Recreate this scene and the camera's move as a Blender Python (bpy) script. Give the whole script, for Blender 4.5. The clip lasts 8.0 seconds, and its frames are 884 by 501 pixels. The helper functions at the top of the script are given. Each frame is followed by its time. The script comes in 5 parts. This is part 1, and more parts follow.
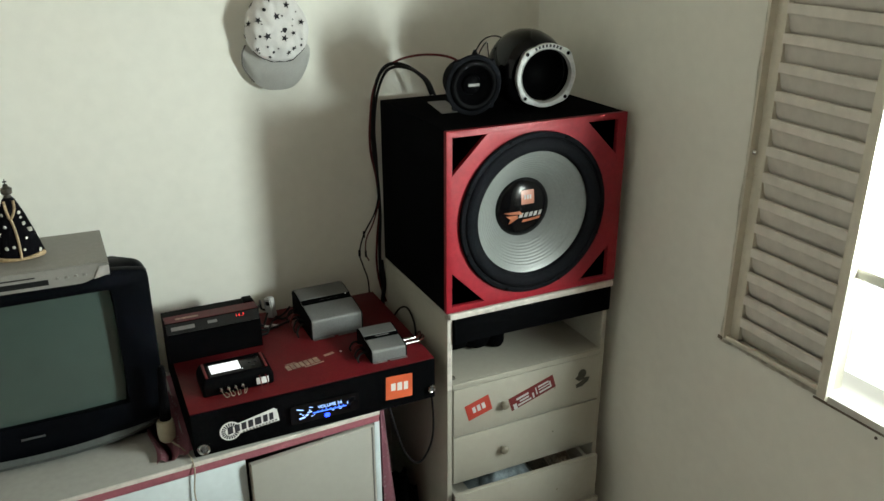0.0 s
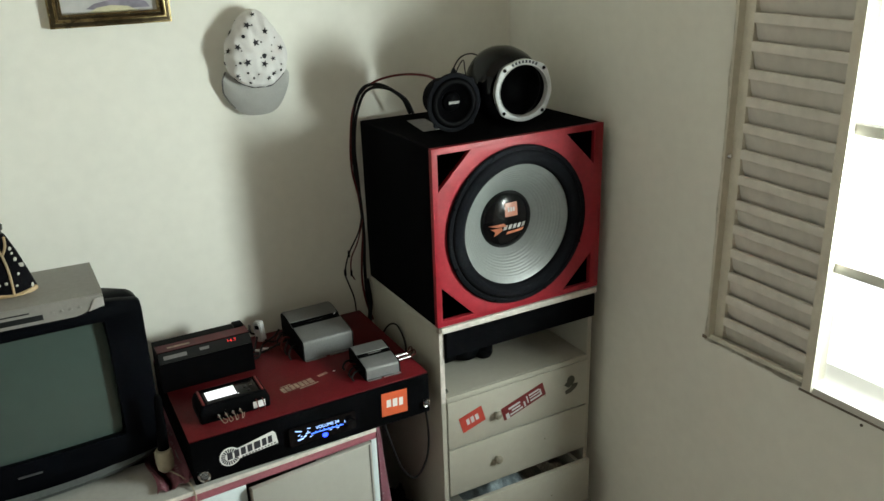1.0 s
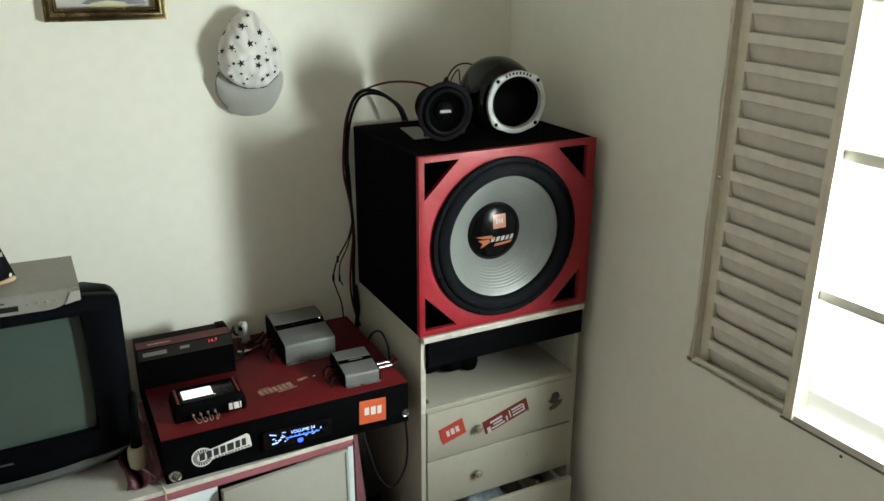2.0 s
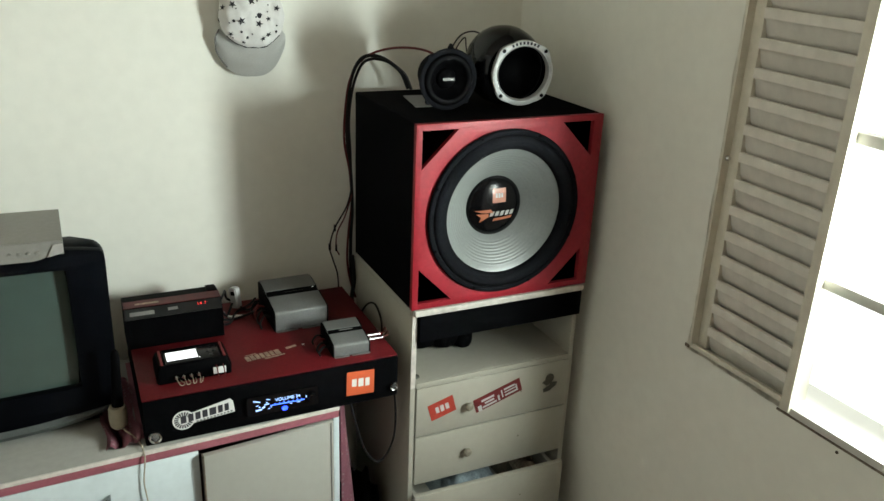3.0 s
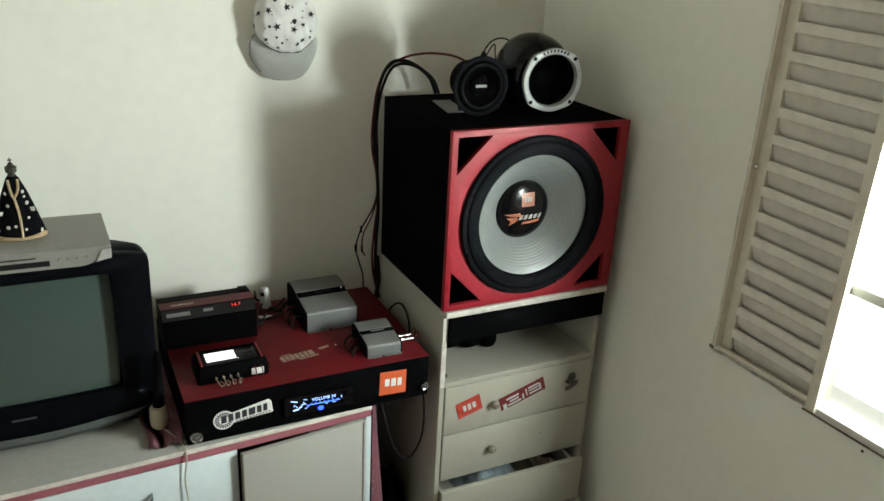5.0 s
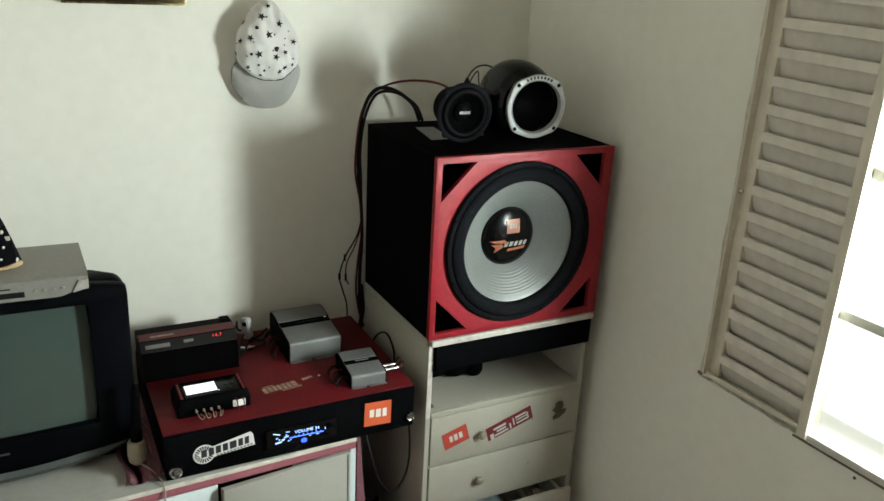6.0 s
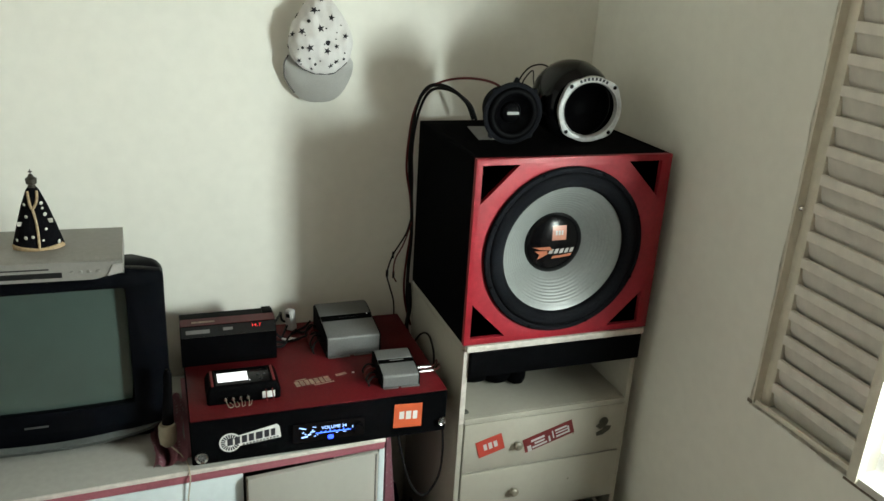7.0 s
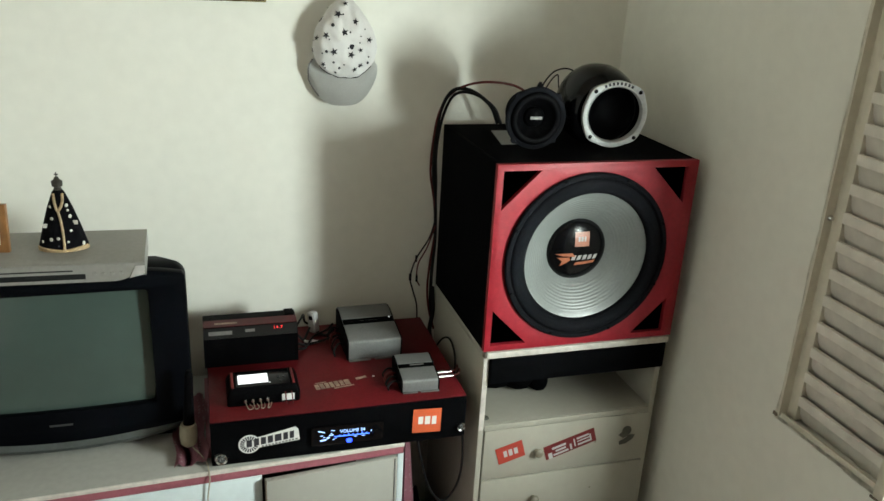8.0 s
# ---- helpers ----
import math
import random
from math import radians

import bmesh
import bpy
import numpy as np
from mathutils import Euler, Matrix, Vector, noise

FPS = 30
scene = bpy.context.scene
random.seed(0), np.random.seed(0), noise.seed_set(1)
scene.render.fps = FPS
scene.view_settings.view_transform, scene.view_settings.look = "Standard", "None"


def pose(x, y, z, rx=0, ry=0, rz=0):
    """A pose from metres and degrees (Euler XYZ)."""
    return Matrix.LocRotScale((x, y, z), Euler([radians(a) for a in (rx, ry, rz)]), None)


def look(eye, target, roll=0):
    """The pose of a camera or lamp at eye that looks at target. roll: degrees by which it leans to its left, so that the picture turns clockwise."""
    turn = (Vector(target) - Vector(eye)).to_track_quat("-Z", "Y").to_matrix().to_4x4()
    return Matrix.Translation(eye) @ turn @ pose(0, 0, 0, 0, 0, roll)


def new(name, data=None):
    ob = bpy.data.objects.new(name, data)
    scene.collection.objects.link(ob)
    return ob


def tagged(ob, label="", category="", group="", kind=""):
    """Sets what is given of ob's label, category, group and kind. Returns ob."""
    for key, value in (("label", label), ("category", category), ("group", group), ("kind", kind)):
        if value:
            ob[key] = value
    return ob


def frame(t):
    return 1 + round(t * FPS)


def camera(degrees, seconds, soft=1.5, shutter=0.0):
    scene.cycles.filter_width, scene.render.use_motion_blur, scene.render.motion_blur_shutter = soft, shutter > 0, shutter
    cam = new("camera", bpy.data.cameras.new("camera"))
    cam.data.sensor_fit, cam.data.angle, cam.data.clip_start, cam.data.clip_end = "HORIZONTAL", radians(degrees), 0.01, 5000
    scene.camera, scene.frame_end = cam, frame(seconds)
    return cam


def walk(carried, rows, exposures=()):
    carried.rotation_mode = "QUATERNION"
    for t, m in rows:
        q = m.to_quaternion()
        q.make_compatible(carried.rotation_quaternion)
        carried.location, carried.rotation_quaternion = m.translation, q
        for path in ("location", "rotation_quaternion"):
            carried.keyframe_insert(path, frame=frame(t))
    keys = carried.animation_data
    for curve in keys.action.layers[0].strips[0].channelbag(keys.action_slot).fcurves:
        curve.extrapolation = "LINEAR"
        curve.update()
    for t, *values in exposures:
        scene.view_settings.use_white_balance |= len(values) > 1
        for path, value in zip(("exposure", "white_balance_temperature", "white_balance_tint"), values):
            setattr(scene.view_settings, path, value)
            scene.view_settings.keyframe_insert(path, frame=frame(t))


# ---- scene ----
cam = camera(58.0, 8.0)
PATH = [
    (0, (0.131, 0.118, 1.924), (0.92, 1.8, 1.184), -0.2),
    (0.5, (0.081, 0.115, 1.919), (0.92, 1.787, 1.213), -1.4),
    (1, (0.059, 0.119, 1.937), (0.936, 1.773, 1.231), -2.0),
    (2.5, (0.182, 0.088, 1.91), (1.007, 1.78, 1.233), 1.4),
    (3, (0.201, 0.109, 1.886), (1.009, 1.79, 1.162), 2.4),
    (3.5, (0.16, 0.128, 1.891), (0.927, 1.786, 1.078), 2.8),
    (4, (0.099, 0.13, 1.901), (0.856, 1.79, 1.08), 3.1),
    (4.5, (0.067, 0.13, 1.932), (0.863, 1.785, 1.138), 3.1),
    (6, (0.077, 0.156, 1.915), (0.964, 1.817, 1.242), 3.0),
    (6.5, (0.151, 0.138, 1.919), (0.964, 1.833, 1.236), 3.7),
    (7, (0.25, 0.141, 1.924), (0.9, 1.899, 1.226), 3.5),
    (7.5, (0.311, 0.143, 1.937), (0.879, 1.925, 1.228), 3.3),
    (8, (0.293, 0.143, 1.938), (0.855, 1.928, 1.232), 3.2),
]
walk(cam, [(t, look(eye, target, roll)) for t, eye, target, roll in PATH], ((0, -0.18), (1, -0.19), (2.5, -0.08), (3, -0.05), (3.5, 0.09), (4, 0.07), (4.5, -0.06), (6, -0.10), (7, -0.06), (8, -0.05)))

# ---- light ----
world = bpy.data.worlds.new("sky")
scene.world = world
world.use_nodes = True
wn = world.node_tree.nodes
sky = wn.new("ShaderNodeTexSky")
sky.sky_type, sky.sun_disc = "NISHITA", False
sky.sun_elevation, sky.sun_rotation = radians(50), radians(200)
wn["Background"].inputs["Strength"].default_value = 0.12
world.node_tree.links.new(sky.outputs[0], wn["Background"].inputs["Color"])

# room plan: the back wall runs along x, the window wall leaves the corner slightly out of square
BACK = 2.385
CORNER = Vector((1.54, BACK, 0))
ALONG = Vector((0.038, -0.905, 0)).normalized()
OUT = Vector((-ALONG.y, ALONG.x, 0))
WINDOW_WALL = Matrix((
    (ALONG.x, OUT.x, 0, CORNER.x),
    (ALONG.y, OUT.y, 0, CORNER.y),
    (0, 0, 1, 0),
    (0, 0, 0, 1)))

daylight = bpy.data.lights.new("window_daylight", "AREA")
daylight.shape, daylight.size, daylight.size_y = "RECTANGLE", 0.36, 0.42
daylight.energy, daylight.color = 71, (0.885, 1.0, 0.935)
lamp = new("window_daylight", daylight)
lamp.matrix_world = WINDOW_WALL @ pose(1.60, 0.10, 1.42, 90, 0, 0) @ pose(0, 0, 0, 180, 0, 0)
scene.view_settings.exposure = 0.0


# ---- materials ----
def mat(name, color, rough=0.5, metal=0.0, vary=0.08, grain=60.0, stain=4.0, bump=0.05, bump_scale=None, coat=0.0, dark=None, spec=0.5, sheen=0.0):
    """Principled surface with fine grain, broad stains and fine relief."""
    m = bpy.data.materials.new(name)
    m.use_nodes = True
    nt = m.node_tree
    n, l = nt.nodes, nt.links
    b = n["Principled BSDF"]
    b.inputs["Roughness"].default_value, b.inputs["Metallic"].default_value = rough, metal
    b.inputs["Coat Weight"].default_value = coat
    b.inputs["Specular IOR Level"].default_value = spec
    b.inputs["Sheen Weight"].default_value = sheen
    tc = n.new("ShaderNodeTexCoord")
    fine, broad = n.new("ShaderNodeTexNoise"), n.new("ShaderNodeTexNoise")
    fine.inputs["Scale"].default_value, fine.inputs["Detail"].default_value = grain, 4
    broad.inputs["Scale"].default_value, broad.inputs["Detail"].default_value = stain, 5
    for t in (fine, broad):
        l.new(tc.outputs["Object"], t.inputs["Vector"])
    mixf = n.new("ShaderNodeMath")
    mixf.operation = "MULTIPLY_ADD"
    mixf.inputs[1].default_value = 0.5
    l.new(fine.outputs["Fac"], mixf.inputs[0])
    half = n.new("ShaderNodeMath")
    half.operation = "MULTIPLY"
    half.inputs[1].default_value = 0.5
    l.new(broad.outputs["Fac"], half.inputs[0])
    l.new(half.outputs[0], mixf.inputs[2])
    ramp = n.new("ShaderNodeValToRGB")
    lo = dark or [c * (1 - vary * 2) for c in color]
    hi = [min(1, c * (1 + vary)) for c in color]
    ramp.color_ramp.elements[0].position, ramp.color_ramp.elements[0].color = 0.3, (*lo, 1)
    ramp.color_ramp.elements[1].position, ramp.color_ramp.elements[1].color = 0.62, (*hi, 1)
    l.new(mixf.outputs[0], ramp.inputs["Fac"])
    l.new(ramp.outputs["Color"], b.inputs["Base Color"])
    rr = n.new("ShaderNodeMapRange")
    rr.inputs["To Min"].default_value, rr.inputs["To Max"].default_value = max(0.02, rough - 0.07), min(1, rough + 0.1)
    l.new(broad.outputs["Fac"], rr.inputs["Value"])
    l.new(rr.outputs[0], b.inputs["Roughness"])
    if bump:
        bp = n.new("ShaderNodeBump")
        bp.inputs["Strength"].default_value, bp.inputs["Distance"].default_value = bump, 0.002
        src = fine
        if bump_scale:
            src = n.new("ShaderNodeTexNoise")
            src.inputs["Scale"].default_value, src.inputs["Detail"].default_value = bump_scale, 6
            l.new(tc.outputs["Object"], src.inputs["Vector"])
        l.new(src.outputs["Fac"], bp.inputs["Height"])
        l.new(bp.outputs[0], b.inputs["Normal"])
    return m


def glow(name, color, strength):
    m = bpy.data.materials.new(name)
    m.use_nodes = True
    b = m.node_tree.nodes["Principled BSDF"]
    b.inputs["Base Color"].default_value = (0.02, 0.02, 0.02, 1)
    b.inputs["Emission Color"].default_value, b.inputs["Emission Strength"].default_value = (*color, 1), strength
    return m


M_WALL = mat("wall_paint", (0.79, 0.785, 0.715), 0.72, vary=0.022, grain=28, stain=1.6, bump=0.12, bump_scale=22)
# tones of the unseen room surfaces, picked for how much daylight they bounce
M_CEIL = mat("ceiling_paint", (0.48, 0.395, 0.325), 0.8, vary=0.04, grain=20)
M_FARWALL = mat("far_wall_paint", (0.70, 0.68, 0.645), 0.8, vary=0.05, grain=30, stain=2)
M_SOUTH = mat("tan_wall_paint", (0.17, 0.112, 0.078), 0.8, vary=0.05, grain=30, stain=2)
M_FLOOR = mat("floor_tile", (0.15, 0.100, 0.075), 0.45, vary=0.1, grain=12)
M_STEEL = mat("painted_steel", (0.66, 0.62, 0.52), 0.45, vary=0.06, grain=40, stain=9, bump=0.04)
M_SASH = mat("grey_sash_paint", (0.58, 0.565, 0.52), 0.5, vary=0.05, grain=40, bump=0.04)
M_SLAT = mat("shutter_paint", (0.68, 0.64, 0.58), 0.5, vary=0.07, grain=30, stain=7, bump=0.05)
M_TRACK = mat("dirty_track", (0.13, 0.125, 0.115), 0.7, vary=0.3, grain=60, stain=25, bump=0.2)
M_STAIN = mat("wall_stain", (0.60, 0.57, 0.49), 0.85, vary=0.25, grain=45, stain=22, bump=0.2)
# window grime, also the painted shade of narrow gaps
M_GRIMEGAP = mat("grime_and_gap_shade", (0.16, 0.13, 0.10), 0.9, vary=0.35, grain=70, stain=18, bump=0.3)
M_CARPET = mat("black_carpet", (0.0014, 0.0015, 0.0019), 0.95, vary=0.3, grain=500, stain=14, bump=0.5, spec=0.03)
M_BLACK = mat("black_plastic", (0.0012, 0.0012, 0.0015), 0.5, vary=0.15, grain=180, stain=9, bump=0.06, spec=0.022)
M_GLOSSBLACK = mat("gloss_black_plastic", (0.0025, 0.0025, 0.003), 0.14, vary=0.15, bump=0.0, spec=0.2)
M_RUBBER = mat("black_rubber", (0.0062, 0.0066, 0.0080), 0.85, vary=0.2, grain=240, bump=0.08, spec=0.02)
M_TVBLACK = mat("tv_plastic", (0.0016, 0.0020, 0.0030), 0.45, vary=0.12, grain=300, stain=6, bump=0.05, spec=0.035)
M_RED = mat("red_lacquer", (0.21, 0.0085, 0.016), 0.45, vary=0.1, grain=90, stain=6, bump=0.05, spec=0.25)
M_REDTOP = mat("red_vinyl_top", (0.078, 0.0036, 0.0058), 0.5, vary=0.14, grain=140, stain=7, bump=0.1, spec=0.16)
M_REDPANEL = mat("red_laminate", (0.24, 0.020, 0.025), 0.4, vary=0.06, grain=60, bump=0.03, spec=0.3)
M_CONE = mat("grey_cone", (0.155, 0.166, 0.160), 0.34, vary=0.06, grain=160, stain=12, bump=0.06)
M_CREAM = mat("cream_laminate", (0.335, 0.32, 0.272), 0.42, vary=0.025, grain=50, stain=5, bump=0.03)
M_CREAMEDGE = mat("worn_white_edge", (0.50, 0.465, 0.425), 0.5, vary=0.14, grain=60, stain=16, bump=0.1)
M_DOOR = mat("pale_door_laminate", (0.31, 0.305, 0.275), 0.42, vary=0.02, grain=50, stain=3, bump=0.03)
M_WHITE = mat("white_laminate", (0.52, 0.585, 0.60), 0.38, vary=0.04, grain=45, stain=4, bump=0.03)
M_RACKTOP = mat("rack_top_laminate", (0.30, 0.295, 0.27), 0.42, vary=0.05, grain=60, stain=4, bump=0.04)
M_PINK = mat("dusty_pink_edging", (0.25, 0.075, 0.095), 0.5, vary=0.1, grain=80, stain=10, bump=0.05)
M_CHROME = mat("chrome", (0.72, 0.72, 0.72), 0.18, 1.0, vary=0.04, bump=0.02)
M_DVD = mat("dull_silver_plastic", (0.22, 0.212, 0.195), 0.42, 0.1, vary=0.06, grain=90, stain=6, bump=0.03)
M_BRIGHT = mat("bright_silver_paint", (0.62, 0.61, 0.59), 0.28, 0.55, vary=0.06, bump=0.02)
M_HANDLE = mat("dark_brushed_metal", (0.30, 0.325, 0.335), 0.22, 0.75, vary=0.15, grain=150, bump=0.05)
M_ALU = mat("grey_aluminium", (0.145, 0.148, 0.145), 0.45, 0.45, vary=0.08, grain=200, stain=8, bump=0.06)
M_SKIRT = mat("dull_grey_plastic", (0.135, 0.150, 0.147), 0.4, 0.1, vary=0.08, grain=120, stain=8, bump=0.04)
M_RING = mat("cast_aluminium", (0.42, 0.43, 0.425), 0.5, 0.2, vary=0.12, grain=120, stain=20, bump=0.1)
M_GOLD = mat("gilt_moulding", (0.36, 0.28, 0.14), 0.25, 1.0, vary=0.3, grain=60, stain=24, bump=0.2)
M_WOODFRAME = mat("orange_wood", (0.18, 0.08, 0.026), 0.4, vary=0.25, grain=35, stain=9, bump=0.06)
M_ORANGE = mat("orange_sticker", (0.54, 0.095, 0.034), 0.45, vary=0.06, bump=0.02)
M_DULLORANGE = mat("red_orange_sticker", (0.34, 0.036, 0.022), 0.5, vary=0.08, bump=0.02)
M_STICKER = mat("white_sticker", (0.66, 0.655, 0.64), 0.5, vary=0.04, bump=0.02)
M_MAROON = mat("maroon_sticker", (0.125, 0.018, 0.019), 0.5, vary=0.1, bump=0.02, spec=0.2)
M_REDSTRIP = mat("dark_red_strip", (0.055, 0.006, 0.008), 0.35, vary=0.2, grain=80, stain=30, bump=0.02, spec=0.2)
M_TAN = mat("worn_tan_print", (0.23, 0.165, 0.12), 0.55, vary=0.3, grain=120, stain=40, bump=0.05)
M_OLIVE = mat("dark_olive_sticker", (0.06, 0.06, 0.045), 0.6, vary=0.2)
M_KNOB = mat("aged_wood_knob", (0.18, 0.16, 0.12), 0.5, vary=0.15, grain=80, stain=30, bump=0.08)
M_CAPCLOTH = mat("white_cotton", (0.64, 0.63, 0.615), 0.9, vary=0.05, grain=350, stain=15, bump=0.35, sheen=0.2)
M_CAPBRIM = mat("grey_cotton", (0.62, 0.62, 0.60), 0.9, vary=0.06, grain=400, stain=12, bump=0.35)
M_INK = mat("black_print", (0.014, 0.013, 0.018), 0.8, vary=0.2, bump=0.0)
M_CABLE = mat("cable_black", (0.005, 0.005, 0.0055), 0.5, vary=0.2, bump=0.0, spec=0.15)
M_CABLERED = mat("cable_red", (0.085, 0.010, 0.009), 0.5, vary=0.15, bump=0.0, spec=0.2)
M_CORD = mat("cream_cord", (0.31, 0.27, 0.20), 0.5, vary=0.1, bump=0.0)
M_WIRE = mat("tinned_wire", (0.27, 0.235, 0.175), 0.4, 0.3, vary=0.2, bump=0.0)
M_NAVY = mat("navy_velvet", (0.0022, 0.0020, 0.0032), 0.9, vary=0.3, grain=200, bump=0.2, spec=0.08)
M_TRIMGOLD = mat("gold_braid", (0.38, 0.27, 0.15), 0.55, 0.0, vary=0.3, grain=260, bump=0.4)
M_SEQUIN = mat("pale_sequin", (0.55, 0.53, 0.47), 0.25, 0.1, vary=0.1)
M_BRONZE = mat("dark_bronze", (0.06, 0.055, 0.045), 0.4, 0.6, vary=0.3, grain=90, bump=0.1)
M_CLOTHES = mat("pale_blue_cloth", (0.30, 0.36, 0.39), 0.9, vary=0.2, grain=200, stain=12, bump=0.3)
M_BROWNCLOTH = mat("brown_cloth", (0.24, 0.19, 0.14), 0.9, vary=0.3, grain=200, stain=12, bump=0.3)
M_SMOKE = mat("smoked_strip", (0.010, 0.0105, 0.011), 0.3, vary=0.1, bump=0.0, spec=0.12)
M_SCREENGREY = mat("crt_glass", (0.046, 0.068, 0.060), 0.16, vary=0.03, grain=20, stain=3, bump=0.0, coat=0.4)
M_LABELGREY = mat("grey_label", (0.12, 0.115, 0.11), 0.5, vary=0.1, bump=0.0)
M_PAPER = mat("grey_paper", (0.42, 0.42, 0.42), 0.8, vary=0.08, bump=0.05)
M_BADGE = mat("dull_metal_badge", (0.055, 0.056, 0.058), 0.4, 0.3, vary=0.1, bump=0.0)
M_TAG = mat("dull_grey_card", (0.21, 0.21, 0.215), 0.7, vary=0.1, bump=0.05)
# near-black that puts the rack's inner shade into the colour
M_INNERSHADE = mat("painted_inner_shade", (0.02, 0.018, 0.016), 0.9, vary=0.2)
M_BLUEGLOW = glow("blue_display", (0.05, 0.16, 1.0), 4.0)
M_PALEGLOW = glow("pale_blue_display", (0.35, 0.55, 1.0), 2.4)
M_BLUELED = glow("blue_led", (0.015, 0.05, 1.0), 6.0)
M_REDGLOW = glow("red_digits", (1.0, 0.03, 0.03), 2.0)
M_WHITEGLOW = glow("white_lcd", (0.92, 0.97, 0.95), 1.7)
M_OUTSIDE = glow("bright_outside", (0.95, 1.0, 0.96), 2.5)

M_CLOTH = mat("pink_cloth", (0.27, 0.105, 0.135), 0.9, vary=0.12, grain=300, stain=10, bump=0.3)
nt = M_CLOTH.node_tree
vor = nt.nodes.new("ShaderNodeTexVoronoi")
vor.inputs["Scale"].default_value = 70
vor.inputs["Randomness"].default_value = 0.35
nt.links.new(nt.nodes["Texture Coordinate"].outputs["Object"], vor.inputs["Vector"])
dots = nt.nodes.new("ShaderNodeMath")
dots.operation = "LESS_THAN"
dots.inputs[1].default_value = 0.26
nt.links.new(vor.outputs["Distance"], dots.inputs[0])
mx = nt.nodes.new("ShaderNodeMix")
mx.data_type = "RGBA"
mx.inputs[7].default_value = (0.34, 0.21, 0.23, 1)
nt.links.new(dots.outputs[0], mx.inputs[0])
nt.links.new(nt.nodes["Color Ramp"].outputs["Color"], mx.inputs[6])
nt.links.new(mx.outputs[2], nt.nodes["Principled BSDF"].inputs["Base Color"])

M_GLASS = bpy.data.materials.new("window_glass")
M_GLASS.use_nodes = True
gb = M_GLASS.node_tree.nodes["Principled BSDF"]
gb.inputs["Transmission Weight"].default_value, gb.inputs["Roughness"].default_value, gb.inputs["IOR"].default_value = 1.0, 0.02, 1.05
M_CLEAR = bpy.data.materials.new("clear_acrylic")
M_CLEAR.use_nodes = True
gb = M_CLEAR.node_tree.nodes["Principled BSDF"]
gb.inputs["Transmission Weight"].default_value, gb.inputs["Roughness"].default_value, gb.inputs["IOR"].default_value = 0.9, 0.08, 1.45


# ---- mesh helpers ----
def thing(name, label, category, at=(0, 0, 0), group="", kind=""):
    e = new(name)
    e.empty_display_size = 0.05
    e.location = at
    e["base"] = list(at)
    return tagged(e, label, category, group, kind)


def finish(bm, name, material, sharp=0.6):
    bmesh.ops.recalc_face_normals(bm, faces=bm.faces[:])
    for fa in bm.faces:
        fa.smooth = True
    for e in bm.edges:
        if len(e.link_faces) == 2 and e.calc_face_angle(0) > sharp:
            e.smooth = False
    me = bpy.data.meshes.new(name)
    bm.to_mesh(me)
    bm.free()
    for m in material if isinstance(material, (list, tuple)) else [material]:
        me.materials.append(m)
    return me


def part(name, bm, material, parent=None, label="", sharp=0.6):
    """Links a bmesh, given in room coordinates, as one mesh object under a thing or a part."""
    ob = new(name, finish(bm, name, material, sharp))
    if parent is not None:
        ob.parent = parent
        if parent.type == "EMPTY":
            ob.matrix_parent_inverse = Matrix.Translation(parent.location).inverted()
    if label:
        ob["label"] = label
    return ob


def single(name, bm, material, label, category, kind="", group="", sharp=0.6):
    return tagged(part(name, bm, material, None, "", sharp), label, category, group, kind)


def block(x0, x1, y0, y1, z0, z1, bevel=0.0, seg=2, bm=None):
    out = bmesh.new()
    bmesh.ops.create_cube(out, size=1)
    out.transform(Matrix.Translation(((x0 + x1) / 2, (y0 + y1) / 2, (z0 + z1) / 2)) @ Matrix.Diagonal((x1 - x0, y1 - y0, z1 - z0, 1)))
    if bevel:
        bmesh.ops.bevel(out, geom=out.edges[:], offset=bevel, segments=seg, profile=0.5, affect="EDGES")
    return into(bm, out)


def into(bm, other):
    if bm is None:
        return other
    me = bpy.data.meshes.new("tmp")
    other.to_mesh(me)
    other.free()
    bm.from_mesh(me)
    bpy.data.meshes.remove(me)
    return bm


def lathe(profile, axis, seg=64, bm=None):
    """Turns (radius, height) round the z of the pose axis."""
    out = bmesh.new()
    rings = []
    for r, h in profile:
        if r < 1e-5:
            rings.append([out.verts.new((0, 0, h))])
        else:
            rings.append([out.verts.new((r * math.cos(2 * math.pi * i / seg), r * math.sin(2 * math.pi * i / seg), h)) for i in range(seg)])
    for a, b in zip(rings, rings[1:]):
        for i in range(seg):
            k = (i + 1) % seg
            if len(a) == 1 and len(b) > 1:
                out.faces.new((a[0], b[i], b[k]))
            elif len(b) == 1 and len(a) > 1:
                out.faces.new((a[i], a[k], b[0]))
            elif len(a) > 1:
                out.faces.new((a[i], a[k], b[k], b[i]))
    out.transform(axis)
    return into(bm, out)


def smooth_path(pts, steps=6):
    p = [Vector(q) for q in pts]
    p = [p[0] * 2 - p[1]] + p + [p[-1] * 2 - p[-2]]
    res = []
    for i in range(1, len(p) - 2):
        for s in range(steps):
            t = s / steps
            a, b, c, d = p[i - 1], p[i], p[i + 1], p[i + 2]
            res.append(0.5 * ((2 * b) + (c - a) * t + (2 * a - 5 * b + 4 * c - d) * t * t + (3 * b - a - 3 * c + d) * t ** 3))
    return res + [p[-2]]


